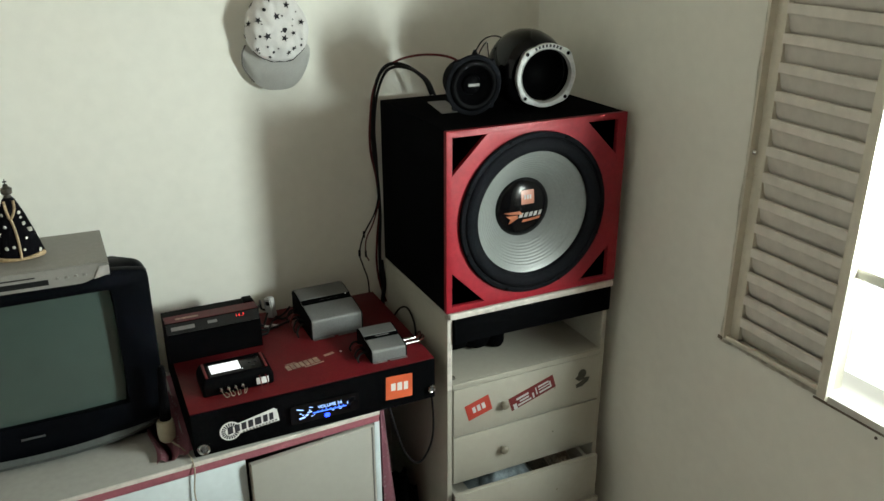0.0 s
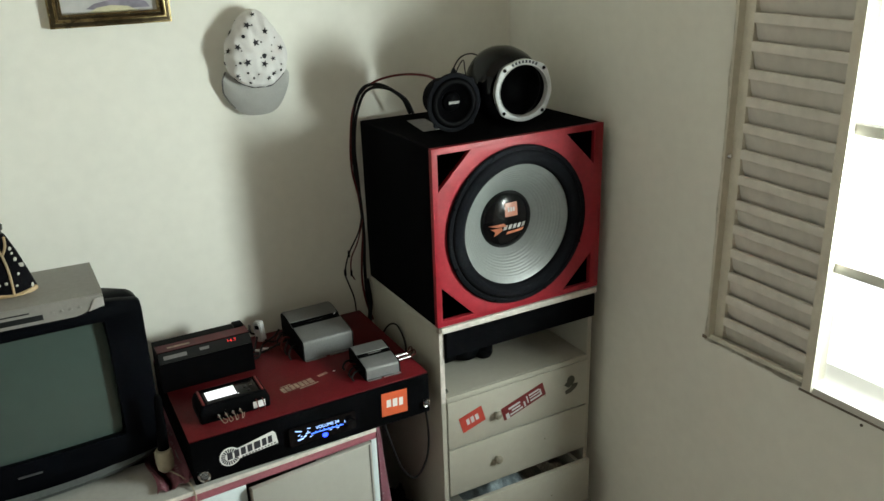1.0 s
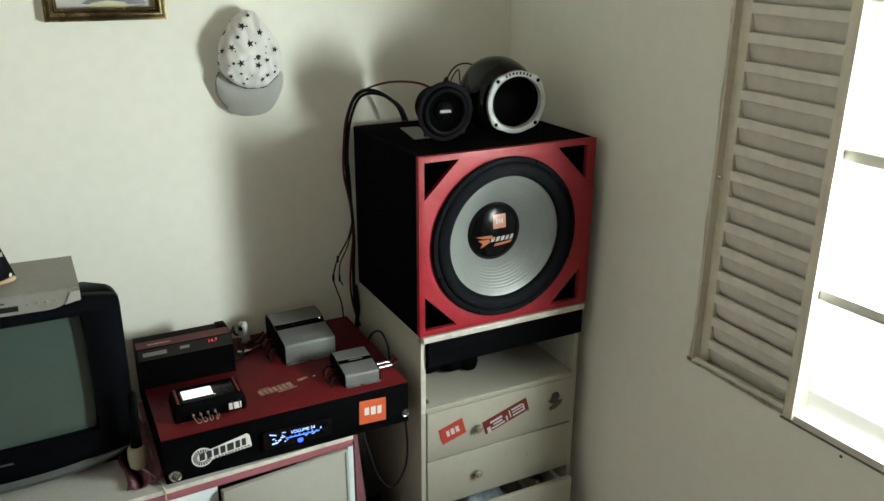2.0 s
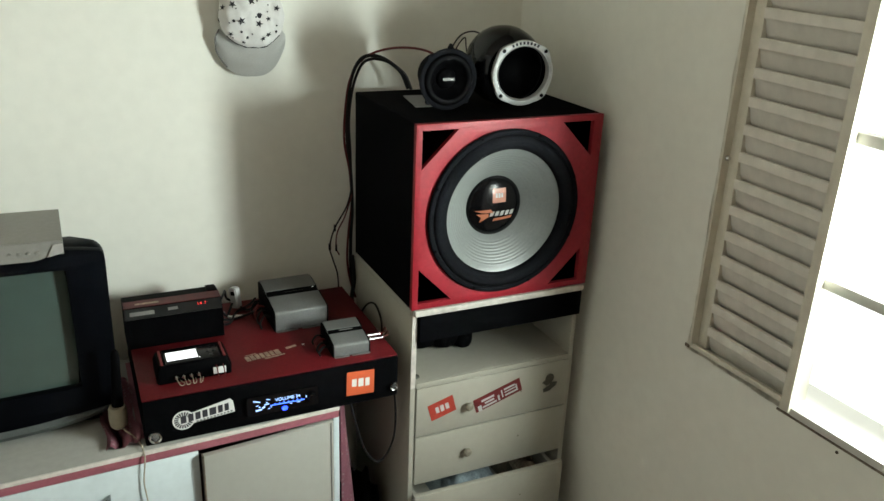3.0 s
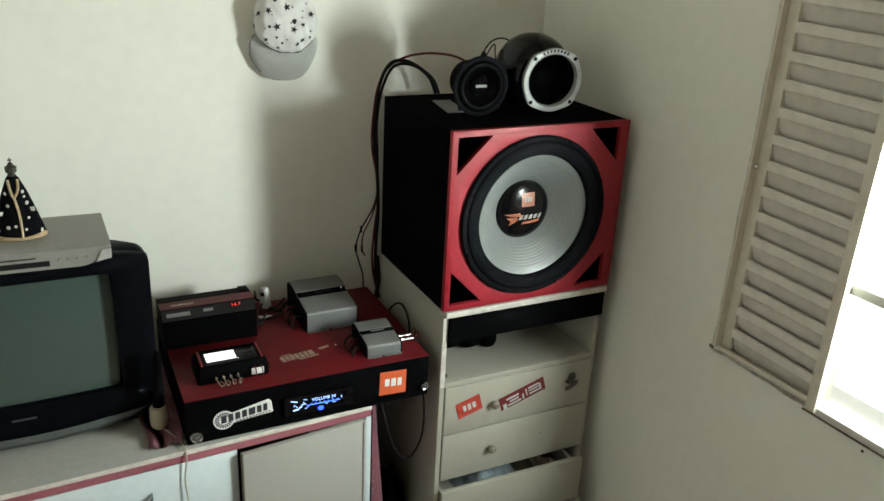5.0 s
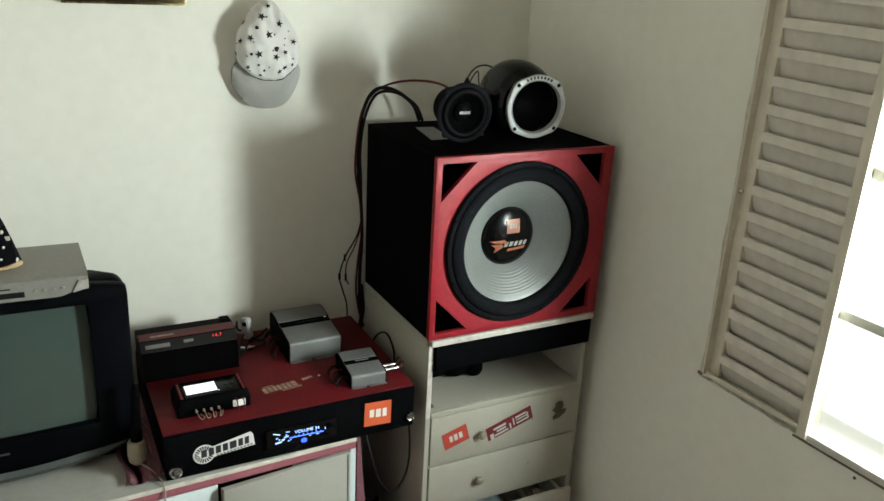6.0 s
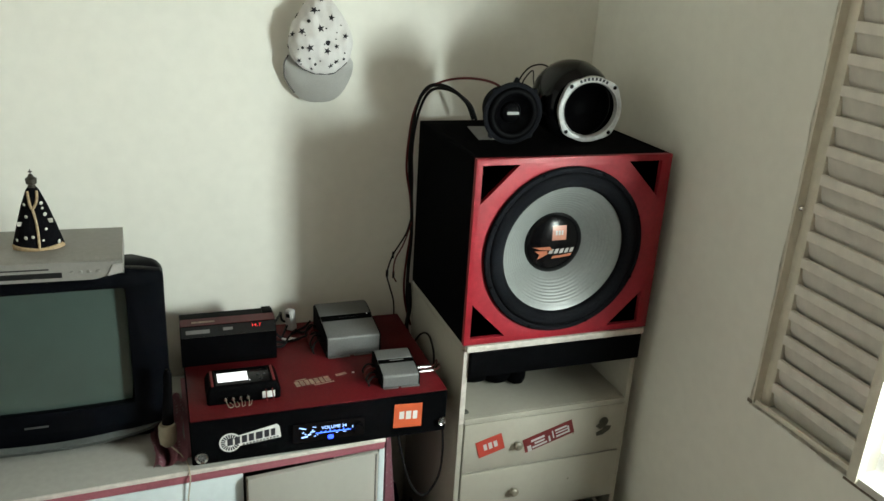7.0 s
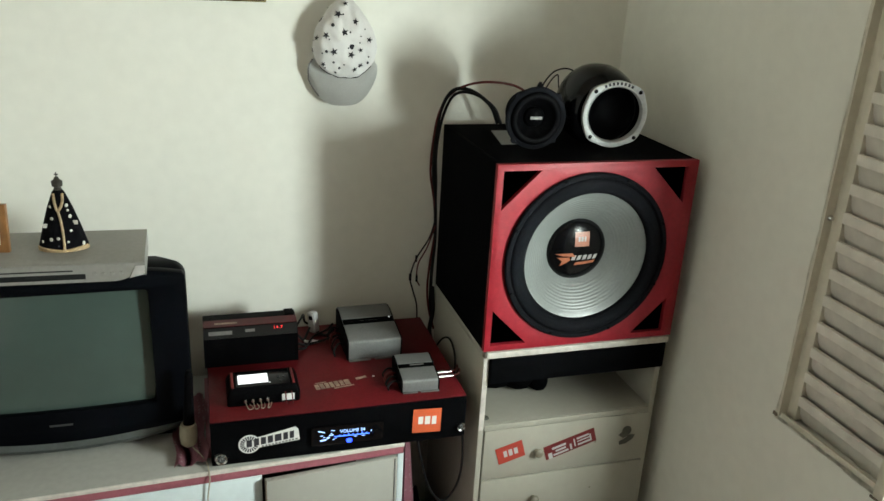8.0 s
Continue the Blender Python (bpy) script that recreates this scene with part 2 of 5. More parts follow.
def tube(pts, r, seg=8, steps=6, bm=None):
    path = smooth_path(pts, steps)
    out = bmesh.new()
    rings, up = [], Vector((0.13, 0.29, 0.95))
    for i, q in enumerate(path):
        d = (path[min(i + 1, len(path) - 1)] - path[max(i - 1, 0)]).normalized()
        s = d.cross(up)
        if s.length < 1e-3:
            s = d.orthogonal()
        s.normalize()
        up = s.cross(d)
        rings.append([out.verts.new(q + r * (math.cos(2 * math.pi * k / seg) * s + math.sin(2 * math.pi * k / seg) * up)) for k in range(seg)])
    for a, b in zip(rings, rings[1:]):
        for k in range(seg):
            out.faces.new((a[k], a[(k + 1) % seg], b[(k + 1) % seg], b[k]))
    out.faces.new(rings[0])
    out.faces.new(rings[-1])
    return into(bm, out)


def prism(points, depth, m, bm=None, bevel=0.0):
    """A flat outline in x and y, drawn out along +z by depth, placed by m."""
    out = bmesh.new()
    f0 = out.faces.new([out.verts.new((x, y, 0)) for x, y in points])
    r = bmesh.ops.extrude_face_region(out, geom=[f0])
    bmesh.ops.translate(out, verts=[v for v in r["geom"] if isinstance(v, bmesh.types.BMVert)], vec=(0, 0, depth))
    if bevel:
        bmesh.ops.bevel(out, geom=out.edges[:], offset=bevel, segments=2, affect="EDGES")
    out.transform(m)
    return into(bm, out)


def loft(rings, bm=None, cap=True):
    out = bmesh.new()
    rows = [[out.verts.new(p) for p in ring] for ring in rings]
    n = len(rows[0])
    for a, b in zip(rows, rows[1:]):
        for i in range(n):
            out.faces.new((a[i], a[(i + 1) % n], b[(i + 1) % n], b[i]))
    if cap:
        out.faces.new(rows[0])
        out.faces.new(rows[-1])
    return into(bm, out)


def rounded(cx, cy, hw, hh, r, seg=5):
    pts = []
    for sx, sy, a0 in ((1, 1, 0), (-1, 1, 90), (-1, -1, 180), (1, -1, 270)):
        for i in range(seg + 1):
            a = radians(a0 + 90 * i / seg)
            pts.append((cx + sx * (hw - r) + r * math.cos(a), cy + sy * (hh - r) + r * math.sin(a)))
    return pts


def outline(loops, depth, m, bevel=0.0, bm=None):
    """A plate with holes: the first loop is its edge, the others are openings."""
    cu = bpy.data.curves.new("tmp", "CURVE")
    cu.dimensions, cu.fill_mode, cu.extrude, cu.bevel_depth, cu.bevel_resolution = "2D", "BOTH", depth / 2, bevel, 1
    for loop in loops:
        sp = cu.splines.new("POLY")
        sp.points.add(len(loop) - 1)
        for pt, (x, y) in zip(sp.points, loop):
            pt.co = (x, y, 0, 1)
        sp.use_cyclic_u = True
    return curve_mesh(cu, m, bm)


def curve_mesh(cu, m, bm=None):
    ob = new("tmp", cu)
    dg = bpy.context.evaluated_depsgraph_get()
    me = bpy.data.meshes.new_from_object(ob.evaluated_get(dg))
    out = bmesh.new()
    out.from_mesh(me)
    bmesh.ops.remove_doubles(out, verts=out.verts[:], dist=1e-5)
    out.transform(m)
    bpy.data.objects.remove(ob)
    bpy.data.curves.remove(cu)
    bpy.data.meshes.remove(me)
    return into(bm, out)


def lettering(text, size, m, depth=0.0004, bm=None, shear=0.0, gap=1.0):
    cu = bpy.data.curves.new("tmp", "FONT")
    cu.body, cu.size, cu.extrude, cu.align_x, cu.align_y, cu.shear = text, size, depth, "CENTER", "CENTER", shear
    cu.space_character = gap
    return curve_mesh(cu, m, bm)


def facing(x, y, z, turn=0.0, tilt=0.0, lean=0.0):
    """A pose whose z looks out of the room's back wall towards -y, x to the right, y up."""
    return pose(x, y, z, 0, 0, turn) @ pose(0, 0, 0, 90 + tilt, 0, 0) @ pose(0, 0, 0, 0, 0, lean)


def circle(cx, cy, r, n=64):
    return [(cx + r * math.cos(2 * math.pi * i / n), cy + r * math.sin(2 * math.pi * i / n)) for i in range(n)]


def bar(x0, x1, y0, y1, m, depth=0.0006, bm=None):
    return prism([(x0, y0), (x1, y0), (x1, y1), (x0, y1)], depth, m, bm)


# ---- the room ----
# the unseen west wall stands close to throw daylight onto the window wall
WEST, SOUTH, HIGH, THICK = -1.12, -2.0, 2.80, 0.15
single("floor", block(WEST - THICK, 2.1, SOUTH - THICK, BACK + THICK, -0.12, 0.0), M_FLOOR, "brown ceramic floor under the furniture", "floor", "structure")
single("ceiling", block(WEST - THICK, 2.1, SOUTH - THICK, BACK + THICK, HIGH, HIGH + 0.12), M_CEIL, "unseen plain tan ceiling, tone chosen for its bounce light", "ceiling", "structure")
single("wall_back", block(WEST - THICK, 1.9, BACK, BACK + THICK, 0, HIGH), M_WALL, "cream painted plaster wall behind the furniture", "wall", "structure")
single("wall_west", block(WEST - THICK, WEST, SOUTH, BACK, 0, HIGH), M_FARWALL, "unseen pale wall set close to bounce daylight back", "wall", "structure")
single("wall_south", block(WEST - THICK, 2.0, SOUTH - THICK, SOUTH, 0, HIGH), M_SOUTH, "unseen tan wall behind the camera, toned to limit bounce light", "wall", "structure")
U0, U1, Z0, Z1 = 0.903, 2.335, 0.930, 2.085
ww = outline([[(0.0, 0), (4.45, 0), (4.45, HIGH), (0.0, HIGH)], [(U0, Z0), (U0, Z1), (U1, Z1), (U1, Z0)]], THICK, WINDOW_WALL @ pose(0, THICK / 2, 0, 90, 0, 0))
single("wall_window", ww, M_WALL, "cream painted plaster wall with a steel window", "wall", "structure")


def wbox(u0, u1, e0, e1, z0, z1, bevel=0.0, bm=None):
    """A block in the window wall's own axes."""
    b = block(u0, u1, e0, e1, z0, z1, bevel)
    b.transform(WINDOW_WALL)
    return into(bm, b)


window = thing("window_1", "cream painted steel window with louvred shutters and barred panes", "window", tuple(WINDOW_WALL @ Vector((1.6, 0.05, Z0))), kind="structure")
part("window_frame", wbox(U0, U0 + 0.006, -0.0015, 0.10, Z0, Z1), M_STEEL, window)
part("window_frame", wbox(U1 - 0.004, U1, 0.002, 0.10, Z0, Z1), M_STEEL, window)
part("window_frame", wbox(U0 + 0.004, U1 - 0.004, 0.002, 0.10, Z1 - 0.03, Z1), M_STEEL, window)
rail = wbox(U0 + 0.004, U1 - 0.004, 0.004, 0.10, Z0 - 0.010, Z0 - 0.004)
part("track", rail, M_TRACK, window, "dirty grey sliding track")
part("front_lip", wbox(U0 + 0.014, 1.196, -0.004, 0.003, Z0 + 0.012, Z0 + 0.024, 0.0012), M_STEEL, window, "worn pale lip of the track")
part("plaster_edge", wbox(U0 + 0.004, 1.198, -0.001, 0.018, Z0 - 0.003, Z0 + 0.0115), M_WALL, window, "plaster under the track")
part("front_lip", wbox(1.226, U1 - 0.010, -0.003, 0.003, Z0 - 0.006, Z0 + 0.012, 0.001), M_SASH, window, "dirty grey lip of the track")
pin = lathe([(0.0, 0.012), (0.005, 0.011), (0.007, 0.006), (0.007, 0.0), (0.010, 0.0), (0.010, -0.003), (0, -0.003)], WINDOW_WALL @ pose(U0 + 0.004, 0.012, 1.437, 0, 90, 0), 16)
part("latch_pin", pin, M_CHROME, window, "small bright metal pin")

PITCH = 0.0645
# dirt rubbed into the plaster along the frame
stain = bmesh.new()
top_e, low_e = [], []
for i in range(61):
    u = U0 + 0.006 + 0.290 * i / 60
    w = 0.004 + 0.012 * (0.5 + 0.5 * noise.noise((u * 14, 1.3, 0))) + 0.003 * noise.noise((u * 60, 4.0, 0))
    top_e.append(stain.verts.new((u, -0.0022, Z0 + 0.010)))
    low_e.append(stain.verts.new((u, -0.0022, Z0 + 0.010 - max(0.002, w))))
for i in range(60):
    stain.faces.new((top_e[i], top_e[i + 1], low_e[i + 1], low_e[i]))
bmesh.ops.solidify(stain, geom=stain.faces[:], thickness=0.0006)
stain.transform(WINDOW_WALL)
part("dirt_line", stain, M_STAIN, window, "brown dirt rubbed into the plaster")
stain = bmesh.new()
top_e, low_e = [], []
for i in range(61):
    z = Z0 + 1.1 * i / 60
    w = 0.002 + 0.007 * max(0, noise.noise((z * 9, 7.3, 0))) + 0.002 * noise.noise((z * 60, 4.0, 0))
    top_e.append(stain.verts.new((U0 - 0.001, -0.0008, z)))
    low_e.append(stain.verts.new((U0 - 0.001 - max(0.001, w), -0.0008, z)))
for i in range(60):
    stain.faces.new((top_e[i], top_e[i + 1], low_e[i + 1], low_e[i]))
bmesh.ops.solidify(stain, geom=stain.faces[:], thickness=0.0006)
stain.transform(WINDOW_WALL)
part("dirt_line", stain, M_STAIN, window, "brown dirt rubbed into the plaster")
part("corner_crack", wbox(U0 - 0.014, U0 + 0.004, -0.002, 0.004, Z0 + 0.004, Z0 + 0.014, 0.002), M_GRIMEGAP, window, "dark chipped corner")
# solid dark strip stands in for the shaded gap below the lip
part("dark_seam", wbox(1.19, U1 - 0.010, -0.0030, 0.001, Z0 - 0.0115, Z0 - 0.0065), M_GRIMEGAP, window, "dark strip drawn for the shaded gap under the track")
part("nail", lathe([(0, 0.003), (0.003, 0.002), (0.004, 0)], WINDOW_WALL @ pose(1.352, 0, 0.905, 90, 0, 0), 10), M_GRIMEGAP, window)


def shutter(u0, u1):
    """One louvred leaf between u0 and u1."""
    sh = part("shutter", wbox(u0, u0 + 0.030, 0.022, 0.050, Z0 + 0.010, Z1 - 0.03, 0.001), M_STEEL, window, "louvred shutter leaf of cream painted steel")
    b = wbox(u1 - 0.025, u1, -0.008, 0.014, Z0 - 0.002, Z1 - 0.03, 0.0015)
    # return added behind the stile to stop light leaking sideways onto the slats
    wbox(u1 - 0.025, u1 - 0.022, 0.014, 0.0765, Z0 - 0.002, Z1 - 0.03, 0.0, b)
    part("stile", b, M_STEEL, sh)
    part("top_rail", wbox(u0 + 0.030, u1 - 0.025, 0.022, 0.050, Z1 - 0.08, Z1 - 0.03, 0.001), M_STEEL, sh)
    # unseen sheet added behind the slats to block the daylight
    part("light_block_sheet", wbox(u0 + 0.001, u1 - 0.025, 0.074, 0.076, Z0, Z1 - 0.03), M_SLAT, sh)
    a, c = u0 + 0.030, u1 - 0.025
    prof = ((0.019, -0.001), (0.020, 0.001), (0.029, 0.0015), (0.031, -0.002), (0.035, -0.036), (0.040, -0.058), (0.046, -0.068), (0.044, -0.069), (0.034, -0.050), (0.0285, -0.028), (0.0250, -0.0225), (0.0205, -0.0225), (0.019, -0.021))
    sl = bmesh.new()
    l0, l1 = [sl.verts.new((a, e, z)) for e, z in prof], [sl.verts.new((c, e, z - 0.007)) for e, z in prof]
    k = len(prof)
    for i in range(k):
        sl.faces.new((l0[i], l0[(i + 1) % k], l1[(i + 1) % k], l1[i]))
    sl.faces.new(l0)
    sl.faces.new(l1)
    sl.transform(WINDOW_WALL)
    me = finish(sl, "slat", M_SLAT)
    z = 1.004
    while z < Z1 - 0.02:
        o = new("slat", me)
        o.parent = sh
        o.location = (0, 0, z)
        z += PITCH
    return sh


shutter(U0 + 0.004, 1.224)
shutter(2.030, U1 - 0.004)
SASH0, SASH1 = 1.2025, 2.026
sash = part("sash", wbox(SASH0, SASH1 - 0.006, 0.016, 0.040, Z0 - 0.003, Z0 + 0.004), M_SASH, window, "steel sash with horizontal bars")
part("stile", wbox(SASH1 - 0.006, SASH1, 0.016, 0.040, Z0 - 0.003, Z1 - 0.03), M_SASH, sash)
part("stile", wbox(1.61, 1.632, 0.016, 0.040, Z0 + 0.004, Z1 - 0.06), M_SASH, sash)
part("top_rail", wbox(SASH0, SASH1 - 0.006, 0.016, 0.040, Z1 - 0.06, Z1 - 0.03), M_SASH, sash)
BARS = (1.242, 1.555, 1.869)
for zb in BARS:
    for ua, ub in ((SASH0, 1.61), (1.632, SASH1 - 0.006)):
        part("glazing_bar", wbox(ua, ub, 0.014, 0.038, zb - 0.012, zb + 0.012, 0.002), M_SASH, sash)
edges = (Z0 + 0.004, *BARS, Z1 - 0.06)
for za, zc in zip(edges, edges[1:]):
    for ua, ub in ((SASH0, 1.61), (1.632, SASH1 - 0.006)):
        pane = part("pane", wbox(ua, ub, 0.0272, 0.0300, za + 0.001, zc - 0.001), M_GLASS, sash)
        pane.visible_shadow = False
single("backdrop", wbox(-1.5, 5.0, 1.6, 1.62, -1.5, 4.5), M_OUTSIDE, "glaring white daylight outside the window", "backdrop", "structure")

# ---- rack with the television ----
SWING = Matrix.Translation((0.757, 1.868, 0)) @ pose(0, 0, 0, 0, 0, 2.4) @ Matrix.Translation((-0.757, -1.868, 0))


def swung(b):
    b.transform(SWING)
    return b


RX0, RX1, RY0, RY1 = -1.05, 0.762, 1.868, 2.345
rack = thing("tv_rack", "white and red laminate rack with pink edging and sagging door", "tv rack", (-0.1, 2.1, 0))
part("top_panel", swung(block(RX0, RX1, RY0, RY1, 0.700, 0.720, 0.0015)), M_RACKTOP, rack, "beige laminate top with a worn surface")
lip = block(RX0, RX1, RY0 - 0.004, RY0, 0.7085, 0.7205, 0.001)
part("top_edge", swung(lip), M_CREAMEDGE, rack, "chipped white edge strip")
part("edging", swung(block(RX0, RX1 - 0.002, RY0 - 0.001, RY0 + 0.018, 0.686, 0.700, 0.001)), M_PINK, rack, "dusty pink edging strip")
part("edging", swung(block(RX0, RX1 - 0.001, RY0 - 0.002, RY0 - 0.0002, 0.6995, 0.7075, 0.0005)), M_PINK, rack, "dusty pink edging strip")
part("side_panel", swung(block(RX1 - 0.016, RX1, RY0 + 0.001, RY1, 0.0, 0.686, 0.001)), M_WHITE, rack)
part("side_panel", swung(block(RX0, RX0 + 0.016, RY0 + 0.001, RY1, 0.0, 0.686, 0.001)), M_WHITE, rack)
part("divider", swung(block(0.378, 0.394, RY0 + 0.018, RY1 - 0.01, 0.0, 0.686)), M_PINK, rack)
# back panel coloured near black so the inside reads as shaded
part("back_panel", swung(block(RX0 + 0.016, RX1 - 0.016, RY1 - 0.008, RY1, 0.0, 0.686)), M_INNERSHADE, rack)
part("plinth", swung(block(RX0 + 0.016, RX1 - 0.016, RY0 + 0.03, RY0 + 0.045, 0.0, 0.07)), M_WHITE, rack)
for a, b in ((RX0 + 0.018, -0.33), (-0.326, 0.392)):
    dr = part("drawer_front", swung(block(a, b, RY0 - 0.001, RY0 + 0.017, 0.508, 0.684, 0.0015)), M_WHITE, rack, "white drawer front")
    part("lower_panel", swung(block(a, b, RY0 - 0.001, RY0 + 0.017, 0.075, 0.505, 0.0015)), M_REDPANEL, rack, "red laminate panel")
    cx = 0.093 if b > 0 else -0.68
    pts = [(-0.088, 0.012, -0.006), (-0.086, -0.011, -0.006), (-0.06, -0.018, -0.010), (0, -0.022, -0.012), (0.06, -0.018, -0.004), (0.086, -0.011, 0.008), (0.088, 0.012, 0.009)]
    path = smooth_path(pts, 5)
    ring = []
    for q in path:
        ring.append([(q.x + cx, RY0 + q.y + dy, 0.603 + q.z + dz) for dy, dz in ((-0.006, -0.001), (-0.004, 0.009), (0.002, 0.011), (0.004, -0.001), (0.002, -0.011), (-0.004, -0.010))])
    part("handle", swung(loft(ring)), M_HANDLE, dr, "bowed brushed metal handle")
HINGE = Matrix.Translation((0.744, RY0, 0)) @ pose(0, 0, 0, 0, 0, 3.2) @ Matrix.Translation((-0.744, -RY0, 0))


def leaf(*size):
    d = block(*size)
    d.transform(HINGE)
    return swung(d)


dp = part("cabinet_door", leaf(0.400, 0.744, RY0 - 0.004, RY0 + 0.012, 0.080, 0.679, 0.0015), M_DOOR, rack, "pale door standing slightly open")
# dark strip paints the shaded gap along the door's left edge
part("edge_strip", leaf(0.3975, 0.400, RY0 - 0.0045, RY0 + 0.012, 0.081, 0.679), M_GRIMEGAP, dp, "dark strip drawn for the shade at the door gap")
part("edge_strip", leaf(0.735, 0.738, RY0 - 0.0055, RY0 - 0.0042, 0.09, 0.676), M_LABELGREY, dp)

# cloth that lies under the case and hangs over the rack's side
cl = bmesh.new()
cols = []
for i in range(15):
    s = i / 14
    col = []
    for k in range(12):
        v = k / 11
        z = 0.724 - 0.39 * v
        x = 0.767 + (0.022 + 0.036 * v) * min(1, 2.2 * s) - 0.012 * max(0, s - 0.6) + 0.002 * math.sin(9 * s + 2 * v)
        y = 1.874 + 0.22 * s * s + 0.005 * math.sin(11 * s + 1.5 * v) - 0.004 * v
        col.append(cl.verts.new((x, y, z)))
    cols.append(col)
for a, b in zip(cols, cols[1:]):
    for k in range(11):
        cl.faces.new((a[k], a[k + 1], b[k + 1], b[k]))
bmesh.ops.solidify(cl, geom=cl.faces[:], thickness=0.003)
hang = cl
flat = bmesh.new()
rows = []
for i in range(16):
    row = []
    for k in range(14):
        x = 0.185 + 0.078 * i / 15 + 0.006 * math.sin(k * 0.9)
        y = 1.872 + 0.33 * k / 13
        z = 0.7235 + 0.010 * max(0, math.sin(i * 0.75 + k * 0.35)) + 0.020 * max(0, (i - 9) / 6) * (0.5 + 0.5 * math.sin(k * 0.8))
        row.append(flat.verts.new((x, y, z)))
    rows.append(row)
for a, b in zip(rows, rows[1:]):
    for k in range(13):
        flat.faces.new((a[k], a[k + 1], b[k + 1], b[k]))
bmesh.ops.solidify(flat, geom=flat.faces[:], thickness=0.003)
cloth = into(hang, flat)
block(0.262, 0.772, 1.90, 2.30, 0.7205, 0.7225, 0, 1, cloth)
single("cloth_runner", cloth, M_CLOTH, "crumpled pink patterned cloth hanging over the rack's side", "cloth")

# ---- television ----
TX = -0.068
tv = thing("television", "black tube television, switched off, with a grey-green screen", "television", (TX, 2.12, 0.72))


def tvring(y, hw, z0, z1, r, bulge=0.0):
    pts = rounded(TX, (z0 + z1) / 2, hw, (z1 - z0) / 2, r)
    mid = (z0 + z1) / 2
    return [(x, y, z - (bulge * (1 - ((x - TX) / hw) ** 2) if z < mid else 0.014 * abs((x - TX) / hw) ** 5)) for x, z in pts]


shell = loft([tvring(2.0125, 0.297, 0.784, 1.190, 0.02, 0.02), tvring(2.020, 0.303, 0.780, 1.198, 0.022, 0.02), tvring(2.060, 0.304, 0.780, 1.203, 0.03, 0.015),
              tvring(2.100, 0.285, 0.780, 1.197, 0.05), tvring(2.180, 0.235, 0.785, 1.150, 0.05), tvring(2.300, 0.165, 0.80, 1.06, 0.04), tvring(2.335, 0.150, 0.82, 1.03, 0.03)])
part("shell", shell, M_TVBLACK, tv, sharp=0.9)
n = 28
bez = [(TX - 0.298, 0.790)] + [(TX - 0.298 + 0.596 * i / n, 0.788 - 0.028 * (1 - (2 * i / n - 1) ** 2)) for i in range(n + 1)]
bez = bez[1:] + [(TX + 0.302, 1.165), (TX + 0.3005, 1.180)] + [(TX + 0.296 * (1 - i / 8), 1.199 - 0.014 * abs(1 - i / 8) ** 5) for i in range(17)] + [(TX - 0.3005, 1.180), (TX - 0.302, 1.165)]
hole = rounded(TX - 0.004, 0.996, 0.226, 0.157, 0.012)
part("bezel", outline([bez, hole], 0.020, facing(0, 2.000, 0), 0.003), M_TVBLACK, tv, "black plastic bezel")
sc = bmesh.new()
g = [[sc.verts.new((TX - 0.004 + 0.232 * (2 * i / 20 - 1), 2.010 - 0.022 * (1 - (2 * i / 20 - 1) ** 2) * (1 - 0.5 * (2 * k / 14 - 1) ** 2) + 0.004, 0.996 + 0.165 * (2 * k / 14 - 1))) for k in range(15)] for i in range(21)]
for a, b in zip(g, g[1:]):
    for k in range(14):
        sc.faces.new((a[k], b[k], b[k + 1], a[k + 1]))
part("screen", sc, M_SCREENGREY, tv, "dull grey-green picture tube glass")
part("badge", block(TX - 0.030, TX + 0.022, 1.9862, 1.988, 0.803, 0.8085, 0.0006), M_BADGE, tv, "small silver maker's bar")
skirt = []
for zz, yy in ((0.7235, 2.010), (0.730, 1.990), (0.741, 1.974), (0.752, 1.968), (0.764, 1.976)):
    skirt.append([(TX + 0.294 * math.cos(a), yy + 0.055 * (1 - math.sin(a)) if math.sin(a) > 0 else 2.12, zz + 0.028 * (1 - math.sin(a)) if math.sin(a) > 0 else zz + 0.02) for a in [math.pi * i / 32 for i in range(33)]])
sk = bmesh.new()
rr = [[sk.verts.new(p) for p in row] for row in skirt]
for a, b in zip(rr, rr[1:]):
    for k in range(32):
        sk.faces.new((a[k], a[k + 1], b[k + 1], b[k]))
bmesh.ops.solidify(sk, geom=sk.faces[:], thickness=-0.004)
part("skirt", sk, M_SKIRT, tv, "curved dull silver skirt under the tube")
part("base", block(TX - 0.25, TX + 0.25, 2.035, 2.20, 0.7215, 0.785, 0.008), M_BLACK, tv, "black base recessed under the skirt")
for fx in (TX - 0.22, TX + 0.22):
    part("foot", block(fx - 0.035, fx + 0.035, 2.03, 2.09, 0.7205, 0.79, 0.004), M_BLACK, tv)
part("foot", block(TX - 0.12, TX + 0.12, 2.20, 2.26, 0.7205, 0.80, 0.004), M_BLACK, tv)

# ---- dvd player on the television ----
DVD = Matrix.Translation((0.155, 1.918, 1.2045)) @ pose(0, 0, 0, 0, 0, -2.2)
DW, DD = 0.43, 0.205
dvd = thing("dvd_player", "slim silver disc player lying on the television", "dvd player", tuple(DVD @ Vector((-DW / 2, DD / 2, 0))))


def in_dvd(b):
    b.transform(DVD)
    return b


